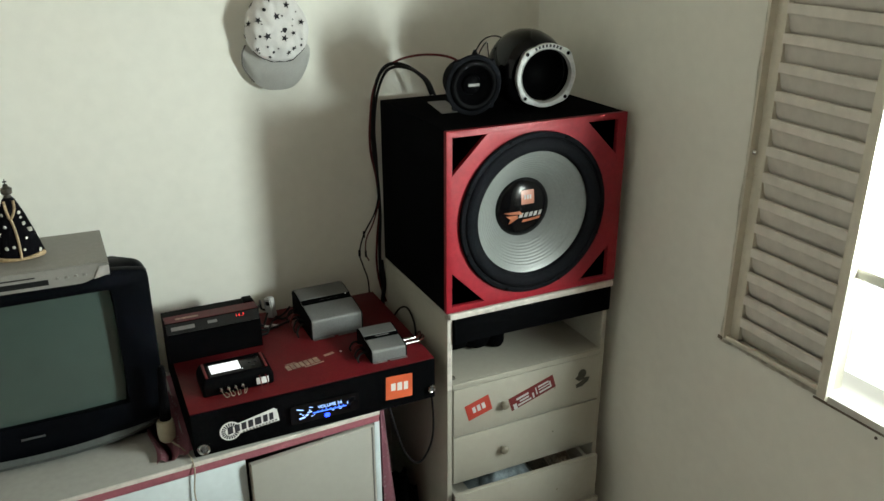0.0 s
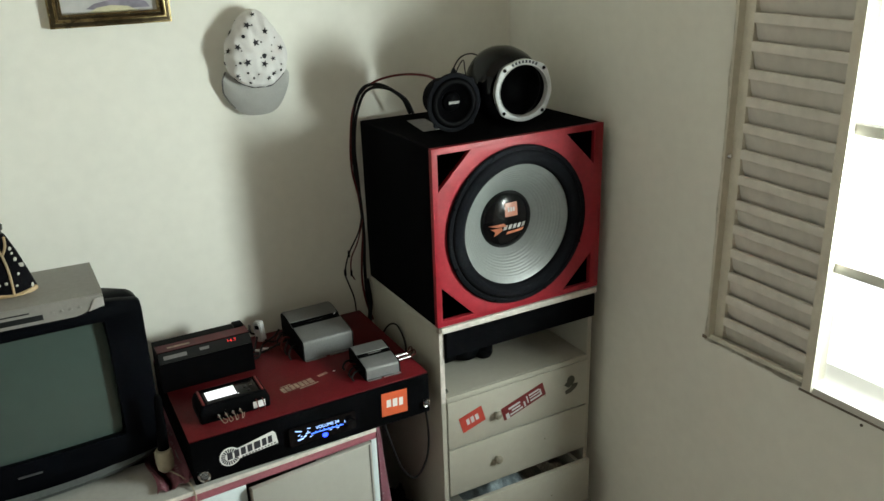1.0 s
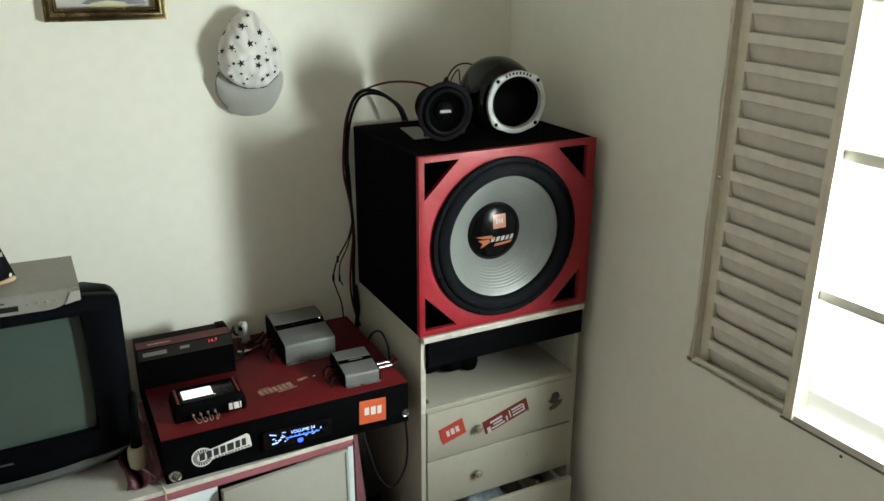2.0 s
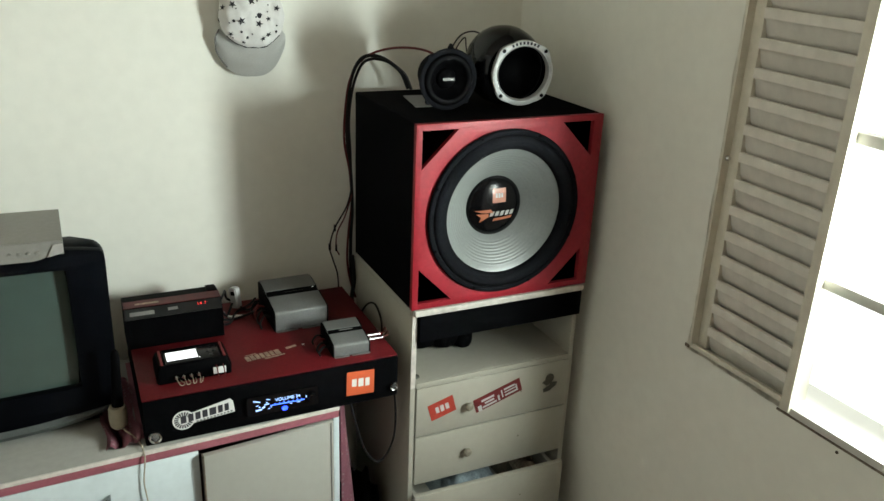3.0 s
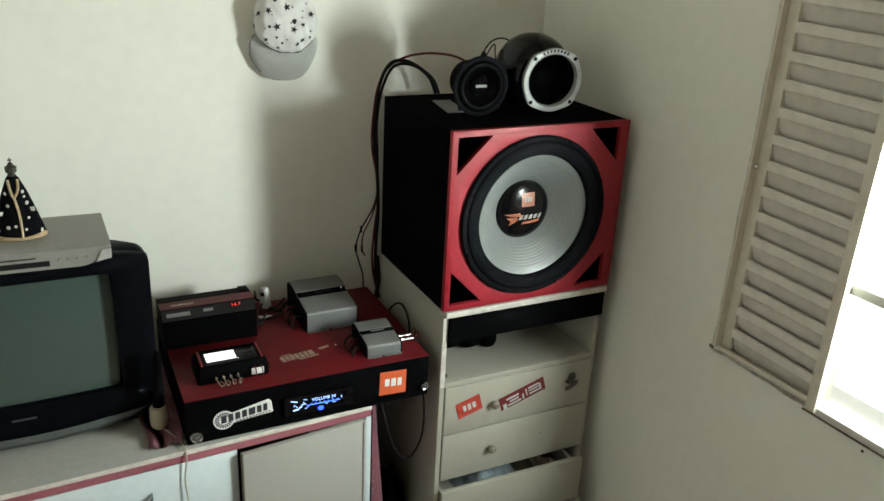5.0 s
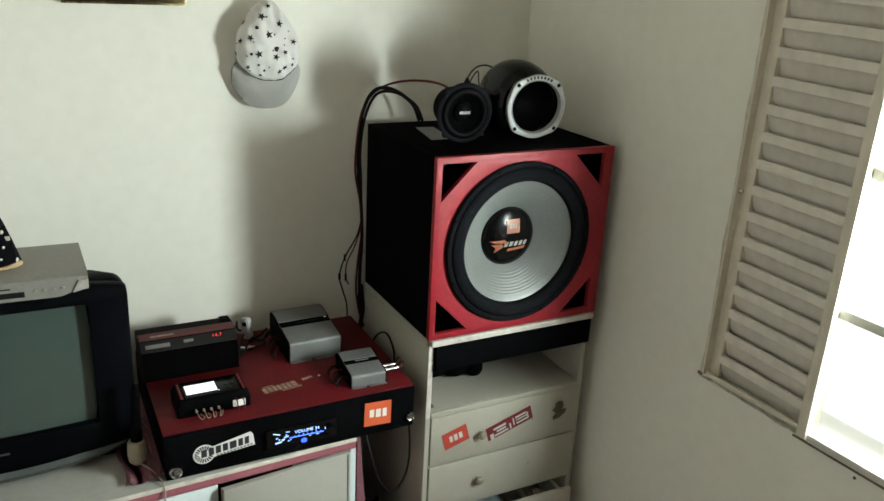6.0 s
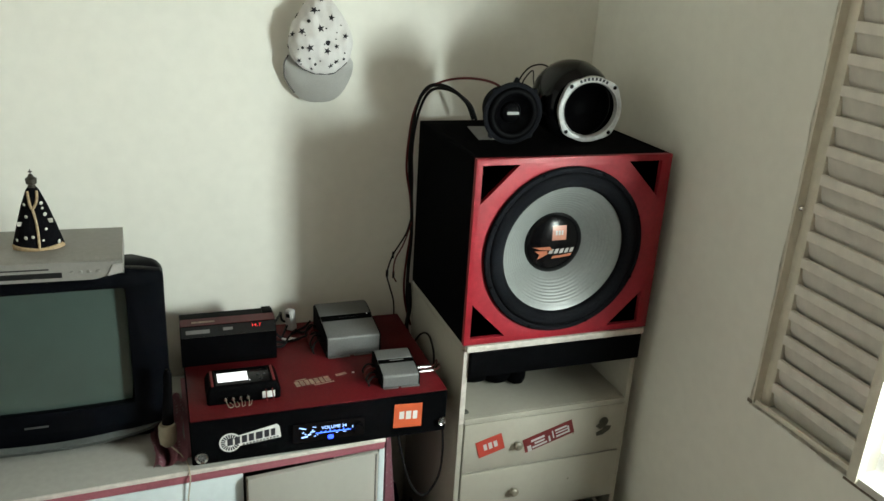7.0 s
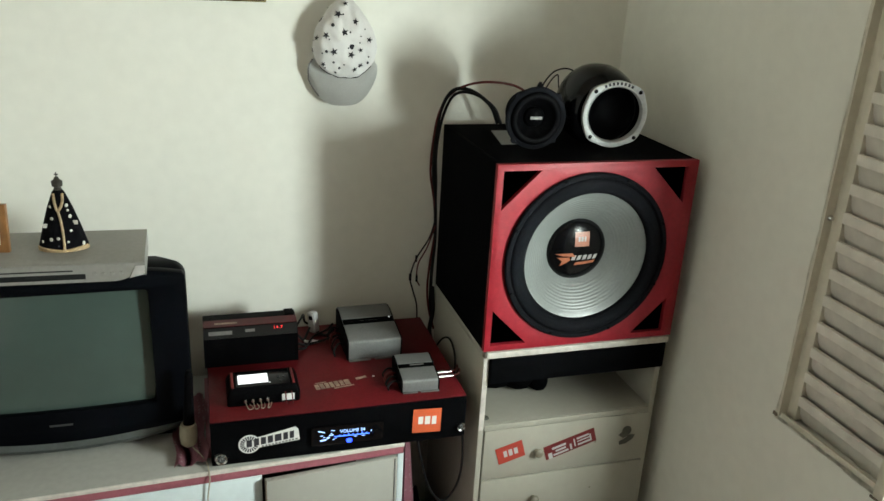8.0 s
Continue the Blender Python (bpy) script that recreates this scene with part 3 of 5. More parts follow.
sec = [(0.010, 0.012), (0.005, 0.020), (0.002, 0.044), (0.014, 0.0500), (DD, 0.0500), (DD, 0.0), (0.030, 0.0)]
body = loft([[(x - (0.012 * max(0, y) / DD if x > -0.01 else 0), y, z) for y, z in sec] for x in (-DW, -DW + 0.002, -0.05, -0.003, 0.0)])
part("casing", in_dvd(body), M_DVD, dvd)
swoop = [(-0.066 + 0.066 * i / 12, 0.001 + 0.0125 * (0.5 - 0.5 * math.cos(math.pi * min(1, i / 10)))) for i in range(13)]
part("front_panel", in_dvd(prism([(-DW, 0.001)] + swoop + [(0, 0.040), (-0.004, 0.0435), (-DW, 0.0435)], 0.008, facing(0, 0.005, 0), None, 0.0008)), M_DVD, dvd, "silver front whose lower edge sweeps up")
part("tray_slot", in_dvd(block(-0.38, -0.150, -0.0045, 0.002, 0.0285, 0.0310)), M_SMOKE, dvd)
part("display_window", in_dvd(block(-0.40, -0.125, -0.0042, 0.004, 0.009, 0.0215, 0.0008)), M_SMOKE, dvd, "smoked display strip")
for i in range(4):
    part("button", in_dvd(lathe([(0, 0.003), (0.003, 0.0025), (0.0038, 0)], facing(-0.105 + 0.018 * i, -0.0030, 0.021), 12)), M_DVD, dvd)
part("corner_trim", in_dvd(prism([(-0.004, 0.002), (0.029, 0.010), (0.030, 0.031), (0.010, 0.030), (0.004, 0.018)], 0.0035, facing(-0.030, -0.0025, 0.006), None, 0.001)), M_BRIGHT, dvd, "bright corner trim")
for fx in (-DW + 0.05, -0.05):
    for fy in (0.08, DD - 0.02):
        part("foot", in_dvd(lathe([(0, -0.001), (0.010, -0.001), (0.010, 0.001), (0, 0.001)], pose(fx, fy, -0.0005), 12)), M_BLACK, dvd)

# ---- robed statuette: one plain form ----
SX, SY, SZ = -0.021, 2.015, 1.2560
st = bmesh.new()
layers = [(0.0, 0.054, 0.034), (0.006, 0.053, 0.0335), (0.05, 0.040, 0.027), (0.09, 0.027, 0.020), (0.112, 0.018, 0.015), (0.124, 0.013, 0.012), (0.129, 0.009, 0.009), (0.134, 0.007, 0.007), (0.137, 0.011, 0.011), (0.147, 0.012, 0.012), (0.151, 0.006, 0.006), (0.156, 0.004, 0.004)]
rings = []
for h, a, b in layers:
    h *= 1.07
    rings.append([st.verts.new((SX + a * math.cos(2 * math.pi * i / 24), SY + b * math.sin(2 * math.pi * i / 24), SZ + h)) for i in range(24)])
for li, (a, b) in enumerate(zip(rings, rings[1:])):
    for i in range(24):
        fa = st.faces.new((a[i], a[(i + 1) % 24], b[(i + 1) % 24], b[i]))
        fa.material_index = 1 if li == 0 else (0 if li < 6 else 3)
st.faces.new(rings[0])
st.faces.new(rings[-1])


def on_robe(q, h):
    """A point on the statuette's cloak at angle q (0 faces the room) and height h."""
    for (h0, a0, b0), (h1, a1, b1) in zip(layers, layers[1:]):
        if h0 <= h <= h1:
            t = (h - h0) / (h1 - h0)
            a, b = a0 + (a1 - a0) * t, b0 + (b1 - b0) * t
            return Vector((SX + a * math.sin(q), SY - b * math.cos(q) - 0.001, SZ + h * 1.07))


def add(bm, other, index):
    k = len(bm.faces)
    into(bm, other)
    bm.faces.ensure_lookup_table()
    for fa in bm.faces[k:]:
        fa.material_index = index


add(st, tube([on_robe(0.10, 0.004), on_robe(0.12, 0.03), on_robe(0.10, 0.06), on_robe(-0.05, 0.088)], 0.0027), 1)
add(st, tube([on_robe(-0.75, 0.123), on_robe(-0.3, 0.102), on_robe(-0.05, 0.088), on_robe(0.4, 0.104), on_robe(0.8, 0.123)], 0.0030), 1)
add(st, tube([on_robe(0.10, 0.003), on_robe(0.6, 0.006), on_robe(1.3, 0.008)], 0.003), 1)
add(st, tube([on_robe(0.06, 0.003), on_robe(-0.6, 0.006), on_robe(-1.3, 0.008)], 0.003), 1)
for q, h, r in ((0.75, 0.098, 0.0035), (0.7, 0.088, 0.0025), (0.75, 0.075, 0.0038), (1.05, 0.014, 0.0042), (-0.5, 0.072, 0.0032), (-0.45, 0.028, 0.0036), (-0.12, 0.030, 0.003), (-0.8, 0.096, 0.0032), (0.30, 0.022, 0.0024), (0.55, 0.045, 0.0026), (-0.95, 0.022, 0.003)):
    p = on_robe(q, h)
    r *= 1.25
    add(st, lathe([(0, 0.002), (r * 0.8, 0.0012), (r, 0)], facing(p.x, p.y, p.z, math.degrees(q)), 10), 2)
for q, h in ((0.95, 0.060), (-0.9, 0.055)):
    p = on_robe(q, h)
    add(st, block(p.x - 0.006, p.x + 0.006, p.y - 0.001, p.y + 0.002, p.z - 0.004, p.z + 0.005), 2)
add(st, block(SX - 0.001, SX + 0.001, SY - 0.001, SY + 0.001, SZ + 0.166, SZ + 0.178), 3)
add(st, block(SX - 0.004, SX + 0.004, SY - 0.001, SY + 0.001, SZ + 0.171, SZ + 0.174), 3)
ob = new("statuette", finish(st, "statuette", [M_NAVY, M_TRIMGOLD, M_SEQUIN, M_BRONZE]))
tagged(ob, "small crowned statuette in a navy and gold cloak on the player", "statuette")

# ---- small photo frame ----
pf = thing("photo_frame", "small orange wooden photo frame standing on the player", "photo frame", (-0.185, 2.02, 1.2560))
PF = Matrix.Translation((-0.183, 2.012, 1.2565)) @ pose(0, 0, 0, -6, 0, -4.6)
fb = outline([[(-0.05, 0), (0.05, 0), (0.05, 0.105), (-0.05, 0.105)], [(-0.038, 0.012), (-0.038, 0.093), (0.038, 0.093), (0.038, 0.012)]], 0.014, PF @ facing(0, 0, 0), 0.002)
part("moulding", fb, M_WOODFRAME, pf)
pb = block(-0.039, 0.039, 0.001, 0.004, 0.011, 0.094)
pb.transform(PF)
part("print", pb, M_STICKER, pf, "pale faded print")
pl = prism([(0, 0), (0.05, 0), (0, 0.08)], 0.004, PF @ pose(0.0, 0.006, 0.0, 90, 0, 90))
part("strut", pl, M_WOODFRAME, pf)

# ---- amplifier case on the rack ----
CX0, CX1, CY0, CY1, CZ0, CZ1 = 0.274, 0.925, 1.857, 2.340, 0.7235, 0.848
case = thing("amplifier_case", "black wooden case with a red vinyl top and built-in car radio", "amplifier case", (0.6, 2.1, CZ0))
part("body", block(CX0, CX1, CY0, CY1, CZ0, CZ1 - 0.003, 0.004), M_CARPET, case, "black covered sides")
part("top_panel", block(CX0 + 0.001, CX1 - 0.001, CY0 + 0.002, CY1 - 0.002, CZ1 - 0.0025, CZ1, 0.001), M_REDTOP, case, "dark red vinyl top")
FRONT = CY0 - 0.0006
for kx, kz in ((0.297, 0.748), (0.910, 0.7585)):
    r = 0.0165 if kx < 0.5 else 0.0125
    knob = part("corner_stud", lathe([(0, 0.003), (r * 0.55, 0.003), (r * 0.6, 0.009), (r * 0.85, 0.011), (r, 0.006), (r, 0.0), (0, 0.0)], facing(kx, FRONT, kz), 28), M_CHROME, case, "round clear stud with a chrome rim")
    part("lens", lathe([(0, 0.013), (r * 0.35, 0.0115), (r * 0.58, 0.006), (r * 0.58, 0.003), (0, 0.003)], facing(kx, FRONT, kz), 24), M_CLEAR, knob)
# car radio
RAD = facing(0.607, FRONT, 0.780, 0, 0, -3.2 + 2.4)
radio = part("car_radio", prism(rounded(0, 0, 0.092, 0.027, 0.006), 0.010, RAD, None, 0.0015), M_GLOSSBLACK, case, "black car radio with a lit blue display")
disp = lettering("VOLUME 34", 0.0125, RAD @ pose(0.012, 0.010, 0.0112), 0.0003)
part("display_text", disp, M_PALEGLOW, radio, "pale blue volume reading")
bars = bar(-0.034, 0.056, -0.0045, -0.0025, RAD @ pose(0, 0, 0.0105))
for i in range(7):
    bar(-0.022 + i * 0.0115, -0.0195 + i * 0.0115, -0.0015, 0.0005 + 0.002 * (i % 3 == 2), RAD @ pose(0, 0, 0.0105), 0.0006, bars)
part("display_scale", bars, M_BLUEGLOW, radio)
MARKS = ((-0.067, 0.014, 0.018, 0.0025, -18), (-0.062, -0.011, 0.016, 0.004, 8), (-0.042, 0.002, 0.012, 0.0025, 6), (-0.050, -0.005, 0.008, 0.004, 20), (-0.038, 0.015, 0.010, 0.0015, -10),
         (-0.066, 0.002, 0.006, 0.002, 30), (-0.060, -0.003, 0.004, 0.0025, -20), (-0.042, 0.007, 0.003, 0.003, 10), (-0.036, -0.011, 0.005, 0.0018, 15), (-0.030, -0.008, 0.003, 0.0016, 0),
         (0.020, -0.008, 0.006, 0.0016, 0), (0.040, -0.008, 0.008, 0.0016, 0), (0.060, 0.004, 0.002, 0.006, 0))
for mx, my, mw, mh, mr in MARKS:
    part("display_mark", bar(-mw / 2, mw / 2, -mh / 2, mh / 2, RAD @ pose(mx, my, 0.0105, 0, 0, mr)), M_PALEGLOW, radio)
part("volume_knob", lathe([(0, 0.013), (0.011, 0.012), (0.013, 0.008), (0.013, 0), (0, 0)], RAD @ pose(0.074, 0.0, 0.010), 28), M_GLOSSBLACK, radio)
part("usb_port", prism(rounded(0, 0, 0.0075, 0.0060, 0.0055), 0.0012, RAD @ pose(0.004, -0.0185, 0.0102)), M_BLUELED, radio, "glowing blue socket")
part("slot", bar(0.000, 0.022, -0.0265, -0.0245, RAD @ pose(0, 0, 0.010)), M_BLACK, radio)

# stickers on the case
ST = facing(0.8175, FRONT, 0.7865, 0, 0, -1.5)
stick = part("sticker", prism([(-0.0385, -0.0345), (0.0385, -0.0365), (0.0375, 0.0335), (-0.0385, 0.0355)], 0.0008, ST), M_ORANGE, case, "orange sticker with a white emblem")
for x0, x1, y0, y1 in ((-0.024, -0.011, -0.009, 0.013), (-0.006, 0.008, -0.011, 0.013), (0.013, 0.025, -0.012, 0.012)):
    part("emblem_bar", bar(x0, x1, y0, y1, ST @ pose(0, 0, 0.0008), 0.0006), M_STICKER, stick, "plain white bar")
TS = facing(0.4145, FRONT, 0.7835, 0, 0, 7.0)
tag = part("sticker", prism(rounded(-0.050, 0, 0.026, 0.026, 0.0258, 8), 0.0008, TS), M_STICKER, case, "white sticker with a black wheel emblem and bars")
part("sticker_tail", prism([(-0.052, -0.015), (0.072, -0.018), (0.072, 0.014), (0.066, 0.022), (-0.052, 0.012)], 0.0007, TS), M_STICKER, tag)
spokes = bmesh.new()
for i in range(20):
    a = 2 * math.pi * i / 20
    if abs(math.sin(a)) < 0.35 and math.cos(a) > 0:
        continue
    prism([(0.0125, -0.0012), (0.0225, -0.0022), (0.0225, 0.0022), (0.0125, 0.0012)], 0.0005, TS @ pose(-0.050, 0, 0.0008) @ pose(0, 0, 0, 0, 0, math.degrees(a)), spokes)
part("wheel_emblem", spokes, M_INK, tag, "black spokes in a ring")
word = bmesh.new()
x = -0.058
for w in (0.017, 0.016, 0.016, 0.016, 0.020, 0.015, 0.014):
    prism([(x, -0.009), (x + w - 0.0035, -0.009), (x + w - 0.001, 0.011), (x + 0.0025, 0.011)], 0.0006, TS @ pose(0, 0.001, 0.0009), word)
    x += w + 0.001
part("word_bars", word, M_INK, tag, "black bars for lettering")
small = bmesh.new()
for i in range(11):
    bar(-0.022 + i * 0.0083, -0.0165 + i * 0.0083, -0.0155, -0.0112, TS @ pose(0, 0, 0.0009), 0.0005, small)
part("small_bars", small, M_LABELGREY, tag)
# worn lettering on the top
OT = pose(0.612, 1.985, CZ1, 0, 0, 9)
ow = bmesh.new()
x = -0.070
for i, w in enumerate((0.013, 0.012, 0.012, 0.012, 0.013, 0.012, 0.016)):
    prism([(x, -0.014), (x + w - 0.002, -0.014), (x + w - 0.002, 0.012), (x, 0.012)], 0.0006, OT, ow)
    prism([(x + 0.003, -0.008), (x + w - 0.005, -0.008), (x + w - 0.005, 0.003), (x + 0.003, 0.003)], 0.0008, OT, ow)
    x += w + 0.001
bar(-0.025, 0.03, -0.023, -0.018, OT, 0.0006, ow)
bar(-0.065, -0.035, 0.016, 0.019, OT, 0.0006, ow)
bar(0.045, 0.075, -0.004, 0.006, OT @ pose(0, 0, 0, 0, 0, 6), 0.0006, ow)
part("worn_print", ow, M_TAN, case, "worn tan lettering that cannot be read")
part("print_spot", lathe([(0, 0.0012), (0.003, 0.001), (0.0035, 0)], pose(0.704, 2.003, CZ1), 10), M_STICKER, case)

# ---- power supply at the back of the case ----
T = CZ1 + 0.0006
ps = thing("power_supply", "black power supply with red top strip and lit red digits", "power supply", (0.39, 2.2, T))
PX0, PX1, PY0 = 0.268, 0.518, 2.130
prof = [(PY0, T), (PY0, T + 0.084), (PY0 + 0.022, T + 0.108), (PY0 + 0.055, T + 0.110), (PY0 + 0.11, T + 0.104), (PY0 + 0.11, T)]
part("casing", loft([[(xx, y, z) for y, z in prof] for xx in (PX0, PX0 + 0.003, PX1 - 0.003, PX1)]), M_BLACK, ps)


def on_slope(x0, x1, a, b, dz, bm=None):
    """A thin plate on the sloped front edge of the power supply, between fractions a and b of the slope."""
    y0, z0, y1, z1 = PY0, T + 0.084, PY0 + 0.022, T + 0.108
    L = math.hypot(y1 - y0, z1 - z0)
    m = Matrix.Translation((0, y0, z0)) @ pose(0, 0, 0, math.degrees(math.atan2(z1 - z0, y1 - y0)), 0, 0)
    plate = block(x0, x1, a * L, b * L, 0.0, dz)
    plate.transform(m)
    return into(bm, plate)


part("grey_strip", on_slope(PX0 + 0.002, PX1 - 0.002, 0.0, 0.92, 0.0012), M_SMOKE, ps, "dark grey control strip")
part("label", on_slope(PX0 + 0.014, PX0 + 0.075, 0.30, 0.62, 0.0020), M_LABELGREY, ps)
part("label", on_slope(PX0 + 0.110, PX0 + 0.135, 0.42, 0.66, 0.0020), M_LABELGREY, ps)
sl = Matrix.Translation((PX1 - 0.055, PY0 + 0.0125, T + 0.0975)) @ pose(0, 0, 0, math.degrees(math.atan2(0.024, 0.022)), 0, 0)
part("digits", lettering("14.7", 0.0110, sl @ pose(0.002, 0.002, 0.0024), 0.0004, None, 0.0, 1.35), M_REDGLOW, ps, "lit red digits")
rt = block(PX0 + 0.001, PX1 - 0.001, 0, 0.036, 0, 0.0016)
rt.transform(Matrix.Translation((0, PY0 + 0.0215, T + 0.108)) @ pose(0, 0, 0, math.degrees(math.atan2(0.0025, 0.033)), 0, 0))
part("red_strip", rt, M_REDSTRIP, ps, "glossy red strip along the top")
pl = block(PX0 + 0.03, PX0 + 0.09, 0.012, 0.020, 0.0016, 0.0022)
pl.transform(Matrix.Translation((0, PY0 + 0.0215, T + 0.108)) @ pose(0, 0, 0, math.degrees(math.atan2(0.0025, 0.033)), 0, 0))
part("strip_print", pl, M_TAN, ps)
part("end_ear", block(PX1 - 0.03, PX1 - 0.004, PY0 + 0.06, PY0 + 0.10, T + 0.106, T + 0.114, 0.002), M_BLACK, ps)

# ---- sound processor ----
pr = thing("sound_processor", "black sound processor with a lit white screen and loose leads", "sound processor", (0.41, 1.97, T))
QX0, QX1, QY0, QY1, QH = 0.318, 0.498, 1.918, 2.020, 0.046
lo = loft([[(x, y, z) for x, y in rounded((QX0 + QX1) / 2, (QY0 + QY1) / 2, (QX1 - QX0) / 2 - d, (QY1 - QY0) / 2 - d, 0.008)] for z, d in ((T, 0.001), (T + 0.002, 0.0), (T + 0.026, 0.0), (T + QH - 0.004, 0.006), (T + QH, 0.009))])
part("casing", lo, M_BLACK, pr)
part("top_plate", block(QX0 + 0.024, QX1 - 0.024, QY0 + 0.012, QY1 - 0.012, T + QH, T + QH + 0.0012, 0.0005), M_GLOSSBLACK, pr)
part("screen", block(0.347, 0.421, 1.944, 1.988, T + QH + 0.0012, T + QH + 0.0022, 0.0004), M_WHITEGLOW, pr, "lit white screen")
for x0 in (QX0 + 0.012, QX1 - 0.018):
    part("end_rib", block(x0, x0 + 0.006, QY0 + 0.012, QY1 - 0.014, T + QH - 0.001, T + QH + 0.003, 0.001), M_MAROON, pr, "dark red end rib")
for kx, ky in ((0.447, 1.966), (0.462, 1.966), (0.452, 1.946)):
    part("button", lathe([(0, 0.002), (0.0035, 0.0016), (0.004, 0)], pose(kx, ky, T + QH + 0.0012), 12), M_SMOKE, pr)
part("status_light", lathe([(0, 0.001), (0.0014, 0.0008), (0.0016, 0)], pose(0.424, 1.942, T + QH + 0.0012), 8), M_WHITEGLOW, pr)
part("label", block(0.452, 0.483, QY0 - 0.0012, QY0 + 0.002, T + 0.006, T + 0.024, 0.0004), M_STICKER, pr, "white label")
for i in range(4):
    kx = 0.362 + 0.018 * i
    jack = part("jack", lathe([(0, 0.010), (0.004, 0.010), (0.005, 0.007), (0.005, 0.0), (0, 0)], facing(kx, QY0, T + 0.017), 12), M_CHROME, pr)
    w = tube([(kx, QY0 - 0.008, T + 0.017), (kx + 0.002, QY0 - 0.020, T + 0.014), (kx + 0.008 - 0.003 * i, QY0 - 0.027, T + 0.005), (kx + 0.018 - 0.004 * i, QY0 - 0.018, T + 0.003), (kx + 0.010, QY0 - 0.004, T + 0.006)], 0.0009, 6, 5)
    part("lead", w, M_WIRE, jack, "thin pale lead")
for i in range(2):
    kx = 0.460 + 0.016 * i
    part("lead", tube([(kx, QY0 - 0.001, T + 0.030), (kx, QY0 - 0.014, T + 0.026), (kx + 0.001, QY0 - 0.016, T + 0.012), (kx + 0.003, QY0 - 0.012, T + 0.002)], 0.0015, 6, 5), M_CABLERED, pr)

# ---- the two amplifiers ----


def amplifier(name, label, m, w, d, h, leads):
    """A ribbed aluminium amplifier, built at the origin with its long side along x."""
    am = thing(name, label, "amplifier", tuple(m.translation), group="amplifiers on the case")

    def put(b):
        b.transform(m)
        return b
    fh = h * 0.70

    def rise(y):
        return fh + (h - fh) * min(1, y / (0.8 * d))
    g0, g1 = d * 0.43, d * 0.585
    sec = [(0.0, 0.0), (0.0, fh - 0.007), (0.0015, fh - 0.003), (0.006, rise(0.006)), (g0, rise(g0)), (g0 + 0.001, rise(g0) - 0.005), (g1 - 0.001, rise(g1) - 0.005), (g1, rise(g1)),
           (d * 0.80, h), (d - 0.006, h), (d - 0.001, h - 0.004), (d, h - 0.010), (d, 0.0)]
    part("heat_sink", put(loft([[(x, y, z) for y, z in sec] for x in (0.004, w - 0.004)])), M_ALU, am, "brushed grey aluminium body")
    e = [(y * 0.985 + d * 0.0075, z * 0.97) for y, z in sec]
    part("end_plate", put(loft([[(x, y, z) for y, z in e] for x in (0.0, 0.004)])), M_BLACK, am, "black end plate")
    part("end_plate", put(loft([[(x, y, z) for y, z in e] for x in (w - 0.004, w)])), M_BLACK, am, "black end plate")
    part("groove_strip", put(loft([[(x, g0 + 0.0012, rise(g0) - 0.004), (x, g1 - 0.0012, rise(g1) - 0.004), (x, g1 - 0.0012, rise(g1) - 0.0010), (x, g0 + 0.0012, rise(g0) - 0.0010)] for x in (0.005, w - 0.005)])), M_BLACK, am, "black strip in the groove")
    part("groove_print", put(block(w * 0.35, w * 0.72, d * 0.515, d * 0.545, rise(g0) + 0.0004, rise(g0) + 0.0018)), M_LABELGREY, am)
    flange = put(block(0.004, w * 0.42, -0.008, 0.0, 0.0, 0.0022, 0.0005))
    into(flange, put(block(w * 0.50, w - 0.002, -0.008, 0.0, 0.0, 0.0022, 0.0005)))
    part("flange", flange, M_ALU, am)
    for i in range(leads):
        y = d * (0.22 + 0.56 * i / max(1, leads - 1))
        part("lead", put(tube([(0.001, y, h * 0.35), (-0.018, y, h * 0.42), (-0.032, y - 0.008, h * 0.20), (-0.030, y - 0.016, 0.003)], 0.0028, 6, 5)), (M_CABLE, M_CABLE, M_CABLERED)[i % 3], am)
    return am


big = amplifier("amplifier", "larger ribbed grey aluminium amplifier with a white pilot light", Matrix.Translation((0.650, 2.098, T)) @ pose(0, 0, 0, 0, 0, 1.0), 0.156, 0.185, 0.084, 4)
pilot = lathe([(0, 0.002), (0.002, 0.0015), (0.0026, 0)], Matrix.Translation((0.790, 2.204, T + 0.0742)), 10)
part("pilot_light", pilot, M_WHITEGLOW, big)
tiny = amplifier("amplifier", "smaller grey aluminium amplifier with two chrome plugs in its end", Matrix.Translation((0.757, 1.902, T)) @ pose(0, 0, 0, 0, 0, -1.5), 0.103, 0.125, 0.049, 4)
for k in range(2):
    y = 1.925 + 0.022 * k
    pg = part("plug", lathe([(0, 0.046), (0.0035, 0.046), (0.0042, 0.04), (0.0042, 0.026), (0.0052, 0.024), (0.0052, 0.0), (0, 0)], pose(0.859, y, T + 0.023, 0, 90, 0), 14), M_CHROME, tiny, "chrome signal plug")
    part("lead", tube([(0.905, y, T + 0.023), (0.925, y + 0.01, T + 0.023), (0.938, y + 0.05, T + 0.012), (0.942, y + 0.10, T - 0.05), (0.945, y + 0.13, T - 0.10)], 0.002, 6, 5), M_CABLERED, pg)

